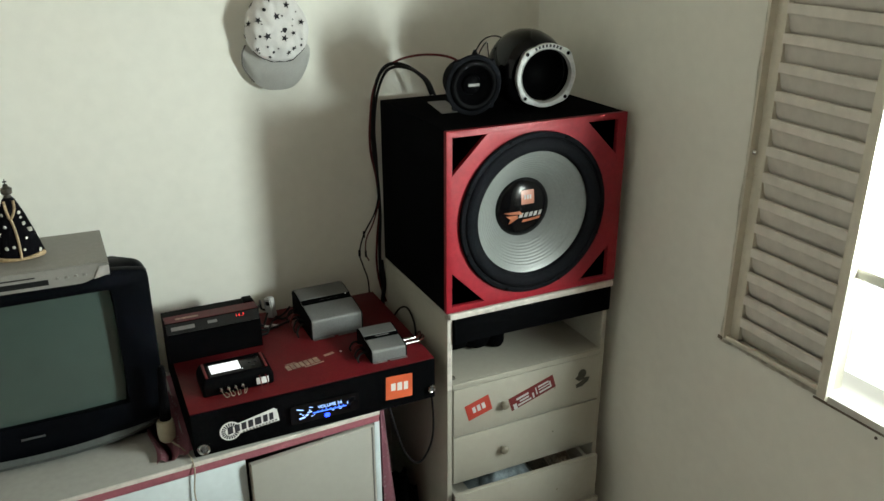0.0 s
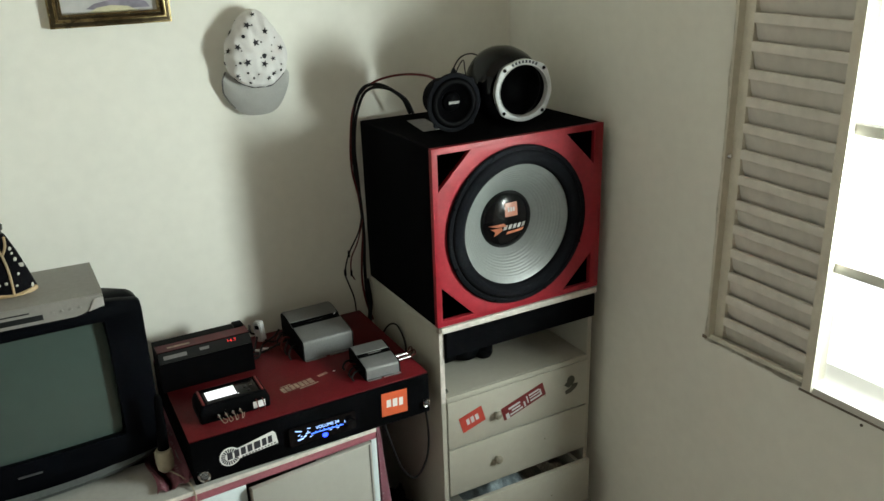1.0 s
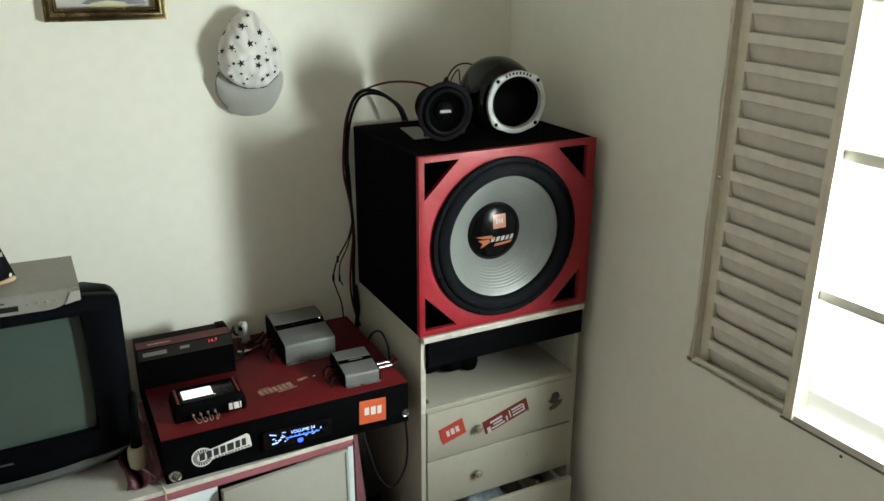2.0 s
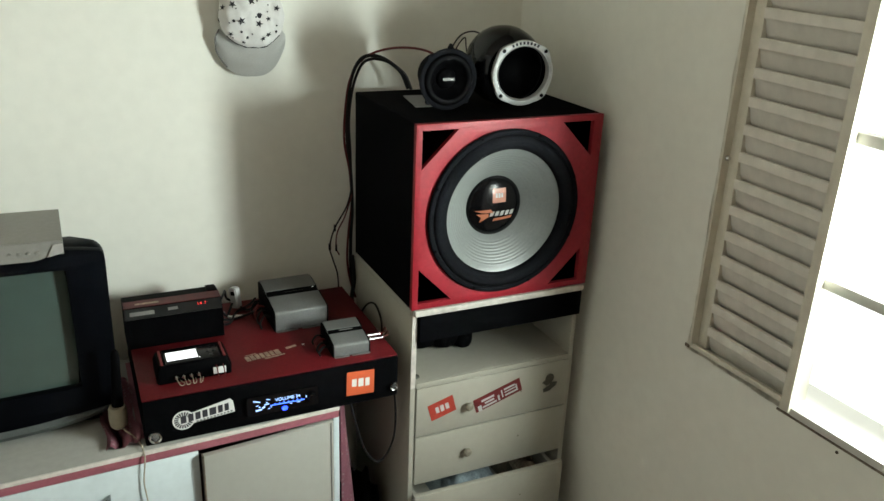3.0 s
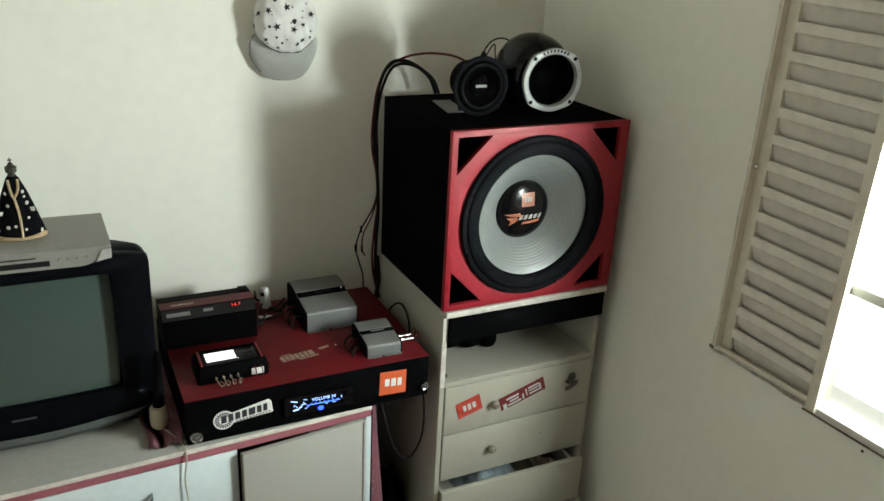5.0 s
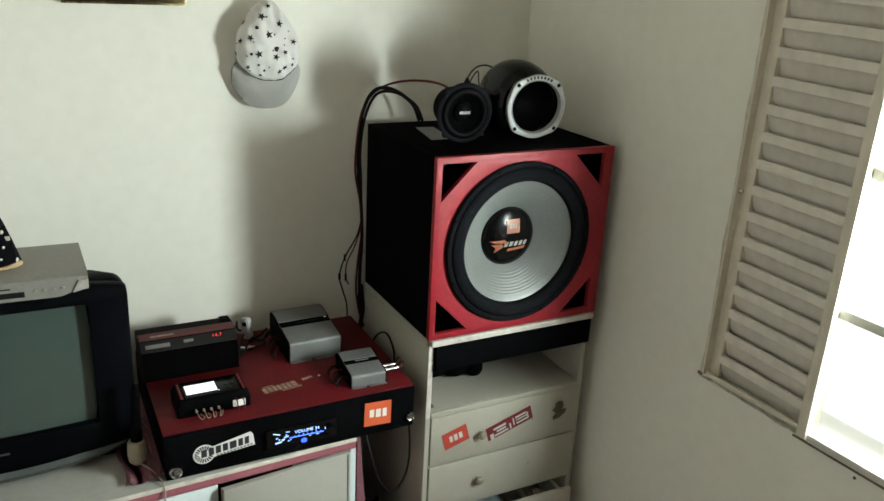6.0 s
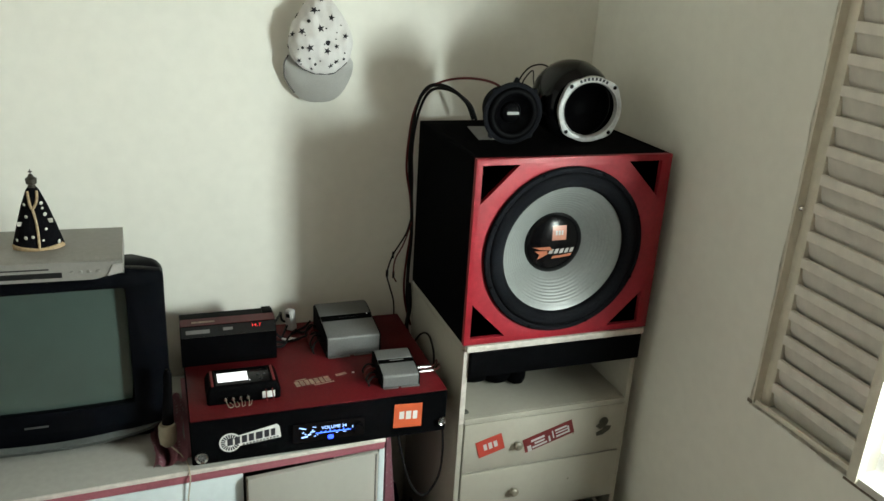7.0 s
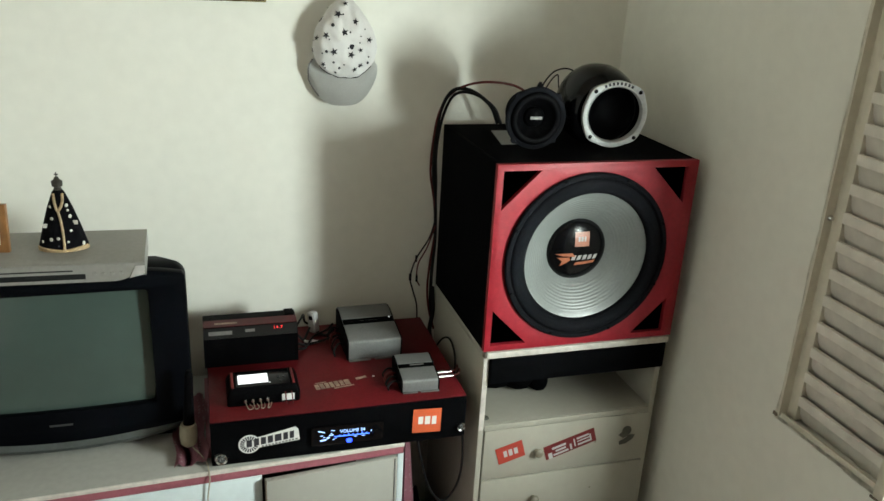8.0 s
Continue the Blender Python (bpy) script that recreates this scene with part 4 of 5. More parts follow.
# ---- white plug with leads at the wall ----
wp = thing("mains_adapter", "white mains adapter among dark leads behind the case", "adapter", (0.575, 2.31, T))
part("casing", prism(rounded(0, 0, 0.014, 0.032, 0.008), 0.022, pose(0.590, 2.300, T + 0.034, 90, 0, -52) @ pose(0, 0, 0, 0, 0, 8), None, 0.003), M_PAPER, wp)
part("socket_slot", prism(rounded(0, 0, 0.007, 0.006, 0.002), 0.002, pose(0.5905, 2.2995, T + 0.050, 90, 0, -52) @ pose(0, 0, 0.0218, 0, 0, 8)), M_BLACK, wp)
for i, pts in enumerate((
        [(0.570, 2.285, T + 0.02), (0.556, 2.262, T + 0.006), (0.545, 2.24, T + 0.004), (0.532, 2.235, T + 0.020), (0.521, 2.24, T + 0.03)],
        [(0.585, 2.30, T + 0.008), (0.600, 2.27, T + 0.004), (0.615, 2.25, T + 0.010), (0.636, 2.245, T + 0.030)],
        [(0.521, 2.20, T + 0.07), (0.540, 2.24, T + 0.075), (0.552, 2.29, T + 0.060), (0.562, 2.32, T + 0.02), (0.60, 2.325, T + 0.004)],
        [(0.521, 2.19, T + 0.02), (0.55, 2.21, T + 0.004), (0.59, 2.22, T + 0.006), (0.637, 2.20, T + 0.03)],
        [(0.521, 2.17, T + 0.012), (0.545, 2.19, T + 0.004), (0.565, 2.23, T + 0.008), (0.58, 2.26, T + 0.004), (0.62, 2.28, T + 0.012), (0.638, 2.28, T + 0.03)])):
    part("lead", tube(pts, 0.0034, 8, 6), M_CABLE, wp)
for a in (0.0, 0.02):
    part("lead_end", tube([(0.548 + a, 2.232, T + 0.004), (0.556 + a, 2.224, T + 0.005), (0.566 + a, 2.222, T + 0.004)], 0.004, 8, 4), M_STICKER, wp)

# ---- dark flashlight with a cream plug beside the television ----
fl = thing("plug_and_cord", "black tube with a cream plug and cord hanging down the rack", "power cord", (0.225, 1.94, 0.722))
part("black_grip", lathe([(0, 0.150), (0.006, 0.149), (0.010, 0.135), (0.011, 0.08), (0.014, 0.01), (0.0145, 0.0), (0, 0)], Matrix.Translation((0.224, 1.945, 0.800)) @ pose(0, 0, 0, 0, 3, 0), 24), M_BLACK, fl)
part("cream_plug", lathe([(0, 0.0), (0.012, 0.001), (0.020, 0.010), (0.022, 0.030), (0.021, 0.055), (0.018, 0.062), (0, 0.062)], Matrix.Translation((0.222, 1.940, 0.7385)), 24), M_CORD, fl, "cream plastic plug")
part("cord", tube([(0.228, 1.930, 0.742), (0.245, 1.905, 0.736), (0.262, 1.872, 0.729), (0.2665, 1.846, 0.722), (0.2675, 1.838, 0.70), (0.260, 1.838, 0.64), (0.263, 1.836, 0.58), (0.259, 1.836, 0.51), (0.262, 1.838, 0.43), (0.260, 1.838, 0.30), (0.262, 1.838, 0.12), (0.262, 1.835, 0.01)], 0.0018, 8, 6), M_CORD, fl, "cream cord")

# ---- chest of drawers ----
KX0, KX1, KY0, KY1, KZ = 0.968, 1.503, 1.872, 2.325, 0.968
chest = thing("chest_of_drawers", "cream laminate chest of drawers with an open upper compartment", "chest of drawers", (1.24, 2.1, 0))
part("side_panel", block(KX0, KX0 + 0.016, KY0, KY1, 0.0, 0.948, 0.001), M_CREAM, chest)
part("side_panel", block(KX1 - 0.016, KX1, KY0, KY1, 0.0, 0.948, 0.001), M_CREAM, chest)
part("top_panel", block(KX0 - 0.004, KX1 + 0.004, KY0 + 0.004, KY1, 0.948, KZ - 0.001, 0.001), M_CREAM, chest)
part("top_edge", block(KX0 + 0.004, KX1 + 0.004, KY0 - 0.014, KY0 + 0.003, 0.949, KZ - 0.002, 0.001), M_CREAMEDGE, chest, "worn white edge strip")
part("edge_strip", block(KX0 + 0.001, KX0 + 0.015, KY0 - 0.0018, KY0 - 0.0001, 0.724, 0.947), M_CREAMEDGE, chest, "worn white edge strip")
part("edge_strip", block(KX0 + 0.001, KX0 + 0.015, KY0 - 0.0018, KY0 - 0.0001, 0.0, 0.723), M_CREAM, chest, "cream edge strip")
part("edge_strip", block(KX1 - 0.015, KX1 - 0.001, KY0 - 0.0018, KY0 - 0.0001, 0.0, 0.870), M_CREAM, chest, "cream edge strip")
part("back_panel", block(KX0 + 0.016, KX1 - 0.016, KY1 - 0.006, KY1, 0.0, 0.948), M_CREAM, chest)
part("fascia", block(KX0 + 0.018, KX1 - 0.001, KY0 - 0.013, KY0 - 0.001, 0.872, 0.948, 0.001), M_CARPET, chest, "black board below the top")
part("shelf", block(KX0 + 0.016, KX1 - 0.016, KY0 + 0.006, KY1 - 0.006, 0.722, 0.738), M_CREAM, chest)
part("shelf_edge", block(KX0 + 0.016, KX1 - 0.016, KY0 - 0.004, KY0 + 0.006, 0.720, 0.738, 0.003), M_CREAM, chest)
part("plinth", block(KX0 + 0.016, KX1 - 0.016, KY0 + 0.02, KY0 + 0.034, 0.0, 0.06), M_CREAM, chest)
DX0, DX1 = 0.988, 1.492


def drawer(z0, z1, pull_l, pull_r, knob_x, knob_z, label, shift=0.0, trim=0.0):
    turn = math.degrees(math.atan2(pull_l - pull_r, DX1 - DX0))
    m = Matrix.Translation((DX0 + shift, KY0 - pull_l, 0)) @ pose(0, 0, 0, 0, 0, turn) @ Matrix.Translation((-DX0, -KY0, 0))

    def put(b):
        b.transform(m)
        return b
    d = part("drawer", put(block(DX0, DX1 - trim, KY0 - 0.003, KY0 + 0.013, z0, z1, 0.002)), M_CREAM, chest, label)
    for xa in (DX0 + 0.016, DX1 - trim - 0.020):
        part("drawer_side", put(block(xa, xa + 0.012, KY0 + 0.013, KY0 + 0.38, z0 + 0.012, z1 - 0.03)), M_CREAM, d)
    part("drawer_bottom", put(block(DX0 + 0.028, DX1 - 0.020, KY0 + 0.013, KY0 + 0.38, z0 + 0.014, z0 + 0.018)), M_CREAM, d)
    part("knob", put(lathe([(0, 0.024), (0.007, 0.0235), (0.0125, 0.019), (0.013, 0.013), (0.008, 0.007), (0.006, 0.0), (0, 0)], facing(knob_x, KY0 - 0.003, knob_z), 24)), M_KNOB, d, "round aged wooden knob")
    part("screw_hole", put(lathe([(0, 0.0008), (0.0020, 0.0006), (0.003, 0)], facing(knob_x + 0.18, KY0 - 0.003, knob_z + 0.004), 10)), M_KNOB, d)
    return d


top_drawer = drawer(0.5605, 0.7185, 0.0, 0.0, 1.149, 0.636, "closed cream drawer with stickers")
drawer(0.396, 0.5555, 0.0, 0.0, 1.151, 0.479, "closed cream drawer")
drawer(0.2345, 0.390, 0.045, 0.056, 1.159, 0.300, "cream drawer pulled a little open", -0.016, 0.008)
drawer(0.066, 0.2265, 0.047, 0.059, 1.158, 0.135, "cream drawer pulled a little open", -0.010, 0.002)
DF = KY0 - 0.0036
A1 = facing(1.0675, DF, 0.6425, 0, 0, 16)
s1 = part("sticker", prism([(-0.040, -0.027), (0.040, -0.027), (0.040, 0.027), (-0.040, 0.027)], 0.0008, A1), M_DULLORANGE, top_drawer, "red-orange sticker with a pale emblem")
for x0, x1, y0, y1 in ((-0.020, -0.010, -0.009, 0.011), (-0.005, 0.006, -0.010, 0.011), (0.011, 0.022, -0.010, 0.010)):
    part("emblem_bar", bar(x0, x1, y0, y1, A1 @ pose(0, 0, 0.0008), 0.0005), M_PAPER, s1, "pale bar")
A2 = facing(1.249, DF, 0.6445, 0, 0, 17)
s2 = part("sticker", prism([(-0.079, -0.023), (0.079, -0.023), (0.079, 0.023), (-0.079, 0.023)], 0.0008, A2), M_MAROON, top_drawer, "maroon sticker with pale block shapes")
for x0, x1, y0, y1 in ((-0.055, -0.012, 0.004, 0.011), (-0.070, -0.058, -0.023, -0.004), (-0.055, -0.008, -0.018, -0.012), (-0.046, -0.014, -0.007, -0.001), (0.012, 0.016, -0.014, 0.012), (0.022, 0.060, 0.006, 0.012), (0.022, 0.062, -0.003, 0.001), (0.022, 0.066, -0.015, -0.009), (-0.002, 0.004, -0.019, 0.000), (0.061, 0.066, -0.010, 0.008)):
    part("emblem_bar", bar(x0, x1, y0, y1, A2 @ pose(0, 0, 0.0008), 0.0005), M_PAPER, s2, "pale block")
A3 = facing(1.424, DF, 0.648, 0, 0, 0) @ Matrix.Diagonal((1.15, 1.2, 1, 1))
blob = prism(circle(0.002, 0.014, 0.013, 18), 0.0008, A3)
prism([(-0.020, 0.004), (-0.006, -0.006), (0.010, 0.000), (0.006, 0.010), (-0.010, 0.012)], 0.0010, A3, blob)
prism([(-0.014, -0.024), (0.004, -0.022), (0.022, -0.010), (0.026, 0.000), (0.012, 0.002), (-0.004, -0.010), (-0.016, -0.014)], 0.0012, A3, blob)
part("sticker", blob, M_OLIVE, top_drawer, "small dark worn sticker")


def heap(x0, x1, y0, y1, z0, amp, seed, nx=26, ny=14):
    """A crumpled mound of cloth, closed below."""
    b = bmesh.new()
    gr = []
    for i in range(nx + 1):
        row = []
        for k in range(ny + 1):
            s, t = i / nx, k / ny
            rim = min(1, 6 * s, 6 * (1 - s), 5 * t, 5 * (1 - t))
            h = amp * rim * (0.62 + 0.38 * noise.noise((s * 4 + seed, t * 3, seed)) + 0.22 * noise.noise((s * 11 + seed, t * 6 + 4, 2.2)))
            row.append(b.verts.new((x0 + (x1 - x0) * s, y0 + (y1 - y0) * t, z0 + max(0, h))))
        gr.append(row)
    for p, q in zip(gr, gr[1:]):
        for k in range(ny):
            b.faces.new((p[k], q[k], q[k + 1], p[k + 1]))
    ring = [gr[i][0] for i in range(nx + 1)] + [gr[nx][k] for k in range(1, ny + 1)] + [gr[i][ny] for i in range(nx - 1, -1, -1)] + [gr[0][k] for k in range(ny - 1, 0, -1)]
    b.faces.new(ring)
    return b


single("folded_clothes", heap(1.10, 1.33, 1.846, 2.15, 0.2495, 0.108, 3.1), M_CLOTHES, "crumpled pale blue clothes in the open drawer", "clothes", sharp=1.2)
single("folded_clothes", heap(1.34, 1.455, 1.842, 2.15, 0.2495, 0.112, 7.7), M_BROWNCLOTH, "crumpled brown clothes in the open drawer", "clothes", sharp=1.2)


def lumps(balls):
    """Soft squashed lumps melted into one bag."""
    out = None
    for n, (c, r) in enumerate(balls):
        o = bmesh.new()
        bmesh.ops.create_icosphere(o, subdivisions=3, radius=1)
        for v in o.verts:
            v.co *= 1 + 0.10 * noise.noise(v.co * 2.3 + Vector((n, 3.1, 0)))
        o.transform(Matrix.Translation(c) @ Matrix.Diagonal((*r, 1)))
        for v in o.verts:
            v.co.z = max(v.co.z, 0.7385)
        out = into(out, o)
    return out


single("cloth_bag", lumps([((1.075, 2.11, 0.80), (0.090, 0.10, 0.080)), ((1.15, 2.09, 0.785), (0.06, 0.095, 0.06)), ((1.205, 2.07, 0.770), (0.036, 0.080, 0.045))]), M_CARPET, "limp black bag lying in the open compartment", "bag", sharp=1.4)
single("cloth_bag", lumps([((1.30, 2.20, 0.79), (0.055, 0.07, 0.06))]), M_CARPET, "small black pouch lying in the open compartment", "bag", sharp=1.4)
single("backpack", heap(0.775, 0.962, 1.93, 2.30, 0.0, 0.42, 1.7, 20, 20), M_CARPET, "dark bag on the floor between rack and drawers", "bag", sharp=1.2)
single("bottle_cap", lathe([(0, 0.006), (0.008, 0.005), (0.011, 0.0), (0, 0.0)], Matrix.Translation((0.999, 1.905, 0.7382)), 12), M_OLIVE, "small dark cap lying on the shelf", "bottle cap")

# ---- loudspeaker box ----
BX0, BX1, BY0, BY1, BZ0, BZ1 = 0.962, 1.513, 1.862, 2.318, 0.9685, 1.468
spk = thing("loudspeaker", "black carpeted subwoofer box with a red front and grey cone", "loudspeaker", ((BX0 + BX1) / 2, 2.09, BZ0))
W = 0.016
side = block(BX0, BX0 + W, BY0 + 0.016, BY1, BZ0, BZ1, 0.003)
part("side_panel", side, M_CARPET, spk)
part("side_panel", block(BX1 - W, BX1, BY0 + 0.016, BY1, BZ0, BZ1, 0.003), M_CARPET, spk)
part("top_panel", block(BX0 + W, BX1 - W, BY0 + 0.016, BY1, BZ1 - W, BZ1 - 0.0005, 0.001), M_CARPET, spk)
part("bottom_panel", block(BX0 + W, BX1 - W, BY0 + 0.016, BY1, BZ0 + 0.0005, BZ0 + W, 0.001), M_CARPET, spk)
part("back_panel", block(BX0 + W, BX1 - W, BY1 - W, BY1 - 0.001, BZ0 + W, BZ1 - W), M_CARPET, spk)
WX, WZ, WR = 1.224, 1.2175, 0.233
a, g = 0.101, 0.016
tri = [[(BX0 + g, BZ1 - g), (BX0 + g + a, BZ1 - g), (BX0 + g, BZ1 - g - a)], [(1.484, BZ1 - g), (1.484, BZ1 - g - a), (1.484 - a, BZ1 - g)],
       [(BX0 + g, BZ0 + g), (BX0 + g, BZ0 + g + a), (BX0 + g + a, BZ0 + g)], [(1.482, BZ0 + g), (1.482 - a, BZ0 + g), (1.482, BZ0 + g + a)]]
rim = [(BX0 + 0.001, BZ0 + 0.001), (BX1 - 0.001, BZ0 + 0.001), (BX1 - 0.001, BZ1 - 0.001), (BX0 + 0.001, BZ1 - 0.001)]
baffle = part("baffle", outline([rim, circle(WX, WZ, 0.215, 96)] + tri, 0.014, facing(0, BY0 + 0.008, 0), 0.0008), M_RED, spk, "red lacquered front with four triangular ports")
for i, t3 in enumerate(tri):
    duct = bmesh.new()
    v0 = [duct.verts.new((x, BY0 + 0.014, z)) for x, z in t3]
    v1 = [duct.verts.new((x, BY0 + 0.11, z)) for x, z in t3]
    for k in range(3):
        duct.faces.new((v0[k], v0[(k + 1) % 3], v1[(k + 1) % 3], v1[k]))
    duct.faces.new(v1)
    bmesh.ops.solidify(duct, geom=duct.faces[:], thickness=0.003)
    part("port", duct, M_CARPET, baffle, "deep black triangular port")
WF = facing(WX, BY0, WZ)
ringp = [(0.214, -0.004), (0.222, 0.0005), (0.2260, 0.001), (0.2270, 0.006), (0.224, 0.011), (0.216, 0.012), (0.212, 0.009), (0.210, -0.002)]
woof = part("woofer", lathe(ringp, WF, 96), M_RUBBER, spk, "large woofer with a grey cone in a black surround")
for k in range(8):
    an = math.pi * (k + 0.5) / 4
    part("screw", lathe([(0, 0.0150), (0.003, 0.0145), (0.0042, 0.0115), (0, 0.0115)], WF @ pose(0.2205 * math.cos(an), 0.2205 * math.sin(an), 0), 10), M_BLACK, woof)
sur = [(0.212, 0.004)] + [(0.1925 + 0.0195 * math.cos(radians(t)), 0.003 + 0.014 * math.sin(radians(t))) for t in range(0, 181, 15)] + [(0.172, -0.003)]
part("surround", lathe(sur, WF, 96), M_RUBBER, woof, "rolled black surround")
cone = []
for i in range(97):
    t = i / 96
    r = 0.174 - 0.094 * t
    d = -0.004 - 0.062 * t ** 1.15
    if 0.18 < t < 0.80:
        d += 0.0004 * math.sin((t - 0.18) / 0.62 * 2 * math.pi * 8)
    cone.append((r, d))
part("cone", lathe(cone, WF, 112), M_CONE, woof, "ribbed grey cone", 1.3)
dust = [(0.086, -0.066), (0.084, -0.062)] + [(0.083 * math.cos(radians(t)), -0.062 + 0.021 * math.sin(radians(t))) for t in range(8, 90, 8)] + [(0, -0.041)]
cap_d = part("dust_cap", lathe(dust, WF, 64), M_GLOSSBLACK, woof, "glossy black dust cap with an orange emblem")


def on_dust(poly, lift=0.0006, thick=0.0006, bm=None):
    """A small flat shape laid on the domed dust cap."""
    b = bmesh.new()
    b.faces.new([b.verts.new((x, y, 0)) for x, y in poly])
    bmesh.ops.subdivide_edges(b, edges=b.edges[:], cuts=3, use_grid_fill=True)
    bmesh.ops.triangulate(b, faces=b.faces[:])
    for v in b.verts:
        v.co.z = -0.062 + 0.021 * math.sqrt(max(0, 1 - (v.co.x ** 2 + v.co.y ** 2) / 0.083 ** 2)) + lift
    bmesh.ops.solidify(b, geom=b.faces[:], thickness=thick)
    b.transform(WF)
    return into(bm, b)


M_CAPORANGE = mat("dull_orange_print", (0.30, 0.095, 0.048), 0.35, vary=0.08)
M_CAPGREY = mat("grey_print", (0.30, 0.29, 0.28), 0.35, vary=0.1)
part("emblem_square", on_dust([(-0.015, 0.014), (0.026, 0.014), (0.026, 0.053), (-0.015, 0.053)]), M_CAPORANGE, cap_d, "orange square emblem")
pale = bmesh.new()
for x0, x1 in ((-0.006, -0.001), (0.002, 0.008), (0.011, 0.016)):
    on_dust([(x0, 0.028), (x1, 0.028), (x1, 0.040), (x0, 0.040)], 0.0014, 0.0006, pale)
part("emblem_centre", pale, M_CAPGREY, cap_d, "three pale bars")
sw = on_dust([(-0.066, -0.006), (-0.020, -0.003), (-0.010, -0.014), (-0.046, -0.012)])
on_dust([(-0.060, -0.016), (-0.026, -0.015), (-0.024, -0.024), (-0.040, -0.034), (-0.050, -0.040), (-0.046, -0.026)], 0.0006, 0.0006, sw)
on_dust([(-0.008, -0.030), (0.050, -0.026), (0.046, -0.034), (-0.012, -0.038)], 0.0006, 0.0006, sw)
part("emblem_swoosh", sw, M_CAPORANGE, cap_d)
wd = bmesh.new()
for i in range(5):
    x = -0.022 + 0.0155 * i
    on_dust([(x, -0.024), (x + 0.011, -0.023), (x + 0.015, -0.010), (x + 0.004, -0.011)], 0.0006, 0.0006, wd)
part("emblem_letters", wd, M_CAPGREY, cap_d, "grey slanted bars")

# ---- drivers standing on the box ----
TOP = BZ1 + 0.0005
mid = thing("midrange_driver", "black midrange driver standing on the subwoofer box", "loudspeaker driver", (1.112, 2.03, TOP))
MF = facing(1.104, 1.992, TOP + 0.0825, -2, 3) @ Matrix.Scale(0.97, 4)
part("frame", lathe([(0.060, 0.000), (0.078, 0.004), (0.0825, 0.002), (0.0825, -0.004), (0.076, -0.008), (0.070, -0.030), (0.050, -0.050), (0.0, -0.050)], MF, 56), M_RUBBER, mid)
part("surround", lathe([(0.070, 0.0035)] + [(0.060 + 0.010 * math.cos(radians(t)), 0.0035 + 0.006 * math.sin(radians(t))) for t in range(0, 181, 20)], MF, 56), M_BLACK, mid)
part("cone", lathe([(0.051, 0.003), (0.040, -0.010), (0.028, -0.018)], MF, 48), M_BLACK, mid)
part("dust_cap", lathe([(0.029, -0.018), (0.026, -0.011), (0.018, -0.006), (0.009, -0.0035), (0, -0.003)], MF, 40), M_BLACK, mid)
part("badge", prism(rounded(0, 0, 0.0165, 0.0038, 0.001), 0.0012, MF @ pose(0.002, 0.000, -0.0035)), M_LABELGREY, mid, "small grey name bar")
part("magnet", lathe([(0, -0.090), (0.052, -0.090), (0.055, -0.087), (0.055, -0.053), (0.052, -0.050), (0, -0.050)], MF, 40), M_BLACK, mid)
for k in range(4):
    an = math.pi * (k + 0.5) / 2
    part("mounting_ear", lathe([(0, 0.003), (0.008, 0.003), (0.009, -0.003), (0, -0.003)], MF @ pose(0.077 * math.cos(an), 0.082 * math.sin(an), 0), 16), M_RUBBER, mid)

part("terminal", prism([(-0.011, 0), (0.011, 0), (0.003, 0.017), (-0.003, 0.017)], 0.006, MF @ pose(0.010, 0.074, -0.024), None, 0.001), M_BLACK, mid, "black wiring terminal")

horn = thing("horn_driver", "black ball-shaped horn driver with a cast silver ring", "loudspeaker driver", (1.322, 2.06, TOP))
HF = facing(1.310, 1.966, TOP + 0.0965, -8, 3) @ Matrix.Scale(1.05, 4)
part("housing", lathe([(0.072, -0.004), (0.082, -0.012), (0.092, -0.032), (0.099, -0.062), (0.101, -0.090), (0.097, -0.118), (0.084, -0.146), (0.063, -0.167), (0.036, -0.181), (0, -0.185)], HF @ pose(-0.021, 0.0045, 0), 64), M_GLOSSBLACK, horn, "glossy black rounded housing")
lob = []
for i in range(96):
    t = 2 * math.pi * i / 96
    r = 0.080 + 0.005 * max(0.0, math.cos(4 * (t - radians(45)))) ** 2
    lob.append((r * math.cos(t), r * math.sin(t)))
ring = part("ring", outline([lob, circle(0, 0, 0.070, 80)], 0.012, HF @ pose(0, 0, -0.004), 0.002), M_RING, horn, "cast silver ring with four lugs")
part("inner_lip", lathe([(0.0715, 0.004), (0.0695, 0.006), (0.067, 0.002), (0.0668, -0.012), (0.0705, -0.014)], HF, 64), M_RING, ring)
for k in range(4):
    an = radians(45 + 90 * k)
    part("bolt_recess", lathe([(0, 0.0045), (0.005, 0.0045), (0.0062, 0.002), (0, 0.002)], HF @ pose(0.0795 * math.cos(an), 0.0795 * math.sin(an), 0), 14), M_BLACK, ring)
lt = bmesh.new()
for i in range(8):
    t = radians(116 - 52 * i / 7 * 1.0)
    prism([(-0.0028, -0.0036), (0.0028, -0.0036), (0.0028, 0.0036), (-0.0028, 0.0036)], 0.001, HF @ pose(0.0765 * math.cos(t), 0.0765 * math.sin(t), 0.0035, 0, 0, math.degrees(t) - 90), lt)
part("name_bars", lt, M_INK, ring, "dark bars for lettering")
part("bowl", lathe([(0.0670, -0.010), (0.060, -0.026), (0.045, -0.042), (0.024, -0.052), (0, -0.055)], HF, 56), M_BLACK, horn, "dark bowl inside the ring")

tagp = prism([(0, 0), (0.060, 0.0), (0.085, 0.16), (0.030, 0.165)], 0.0012, Matrix.Translation((1.043, 2.058, TOP)), None)
single("paper_tag", tagp, M_TAG, "grey paper tag lying on the box under the driver", "paper")

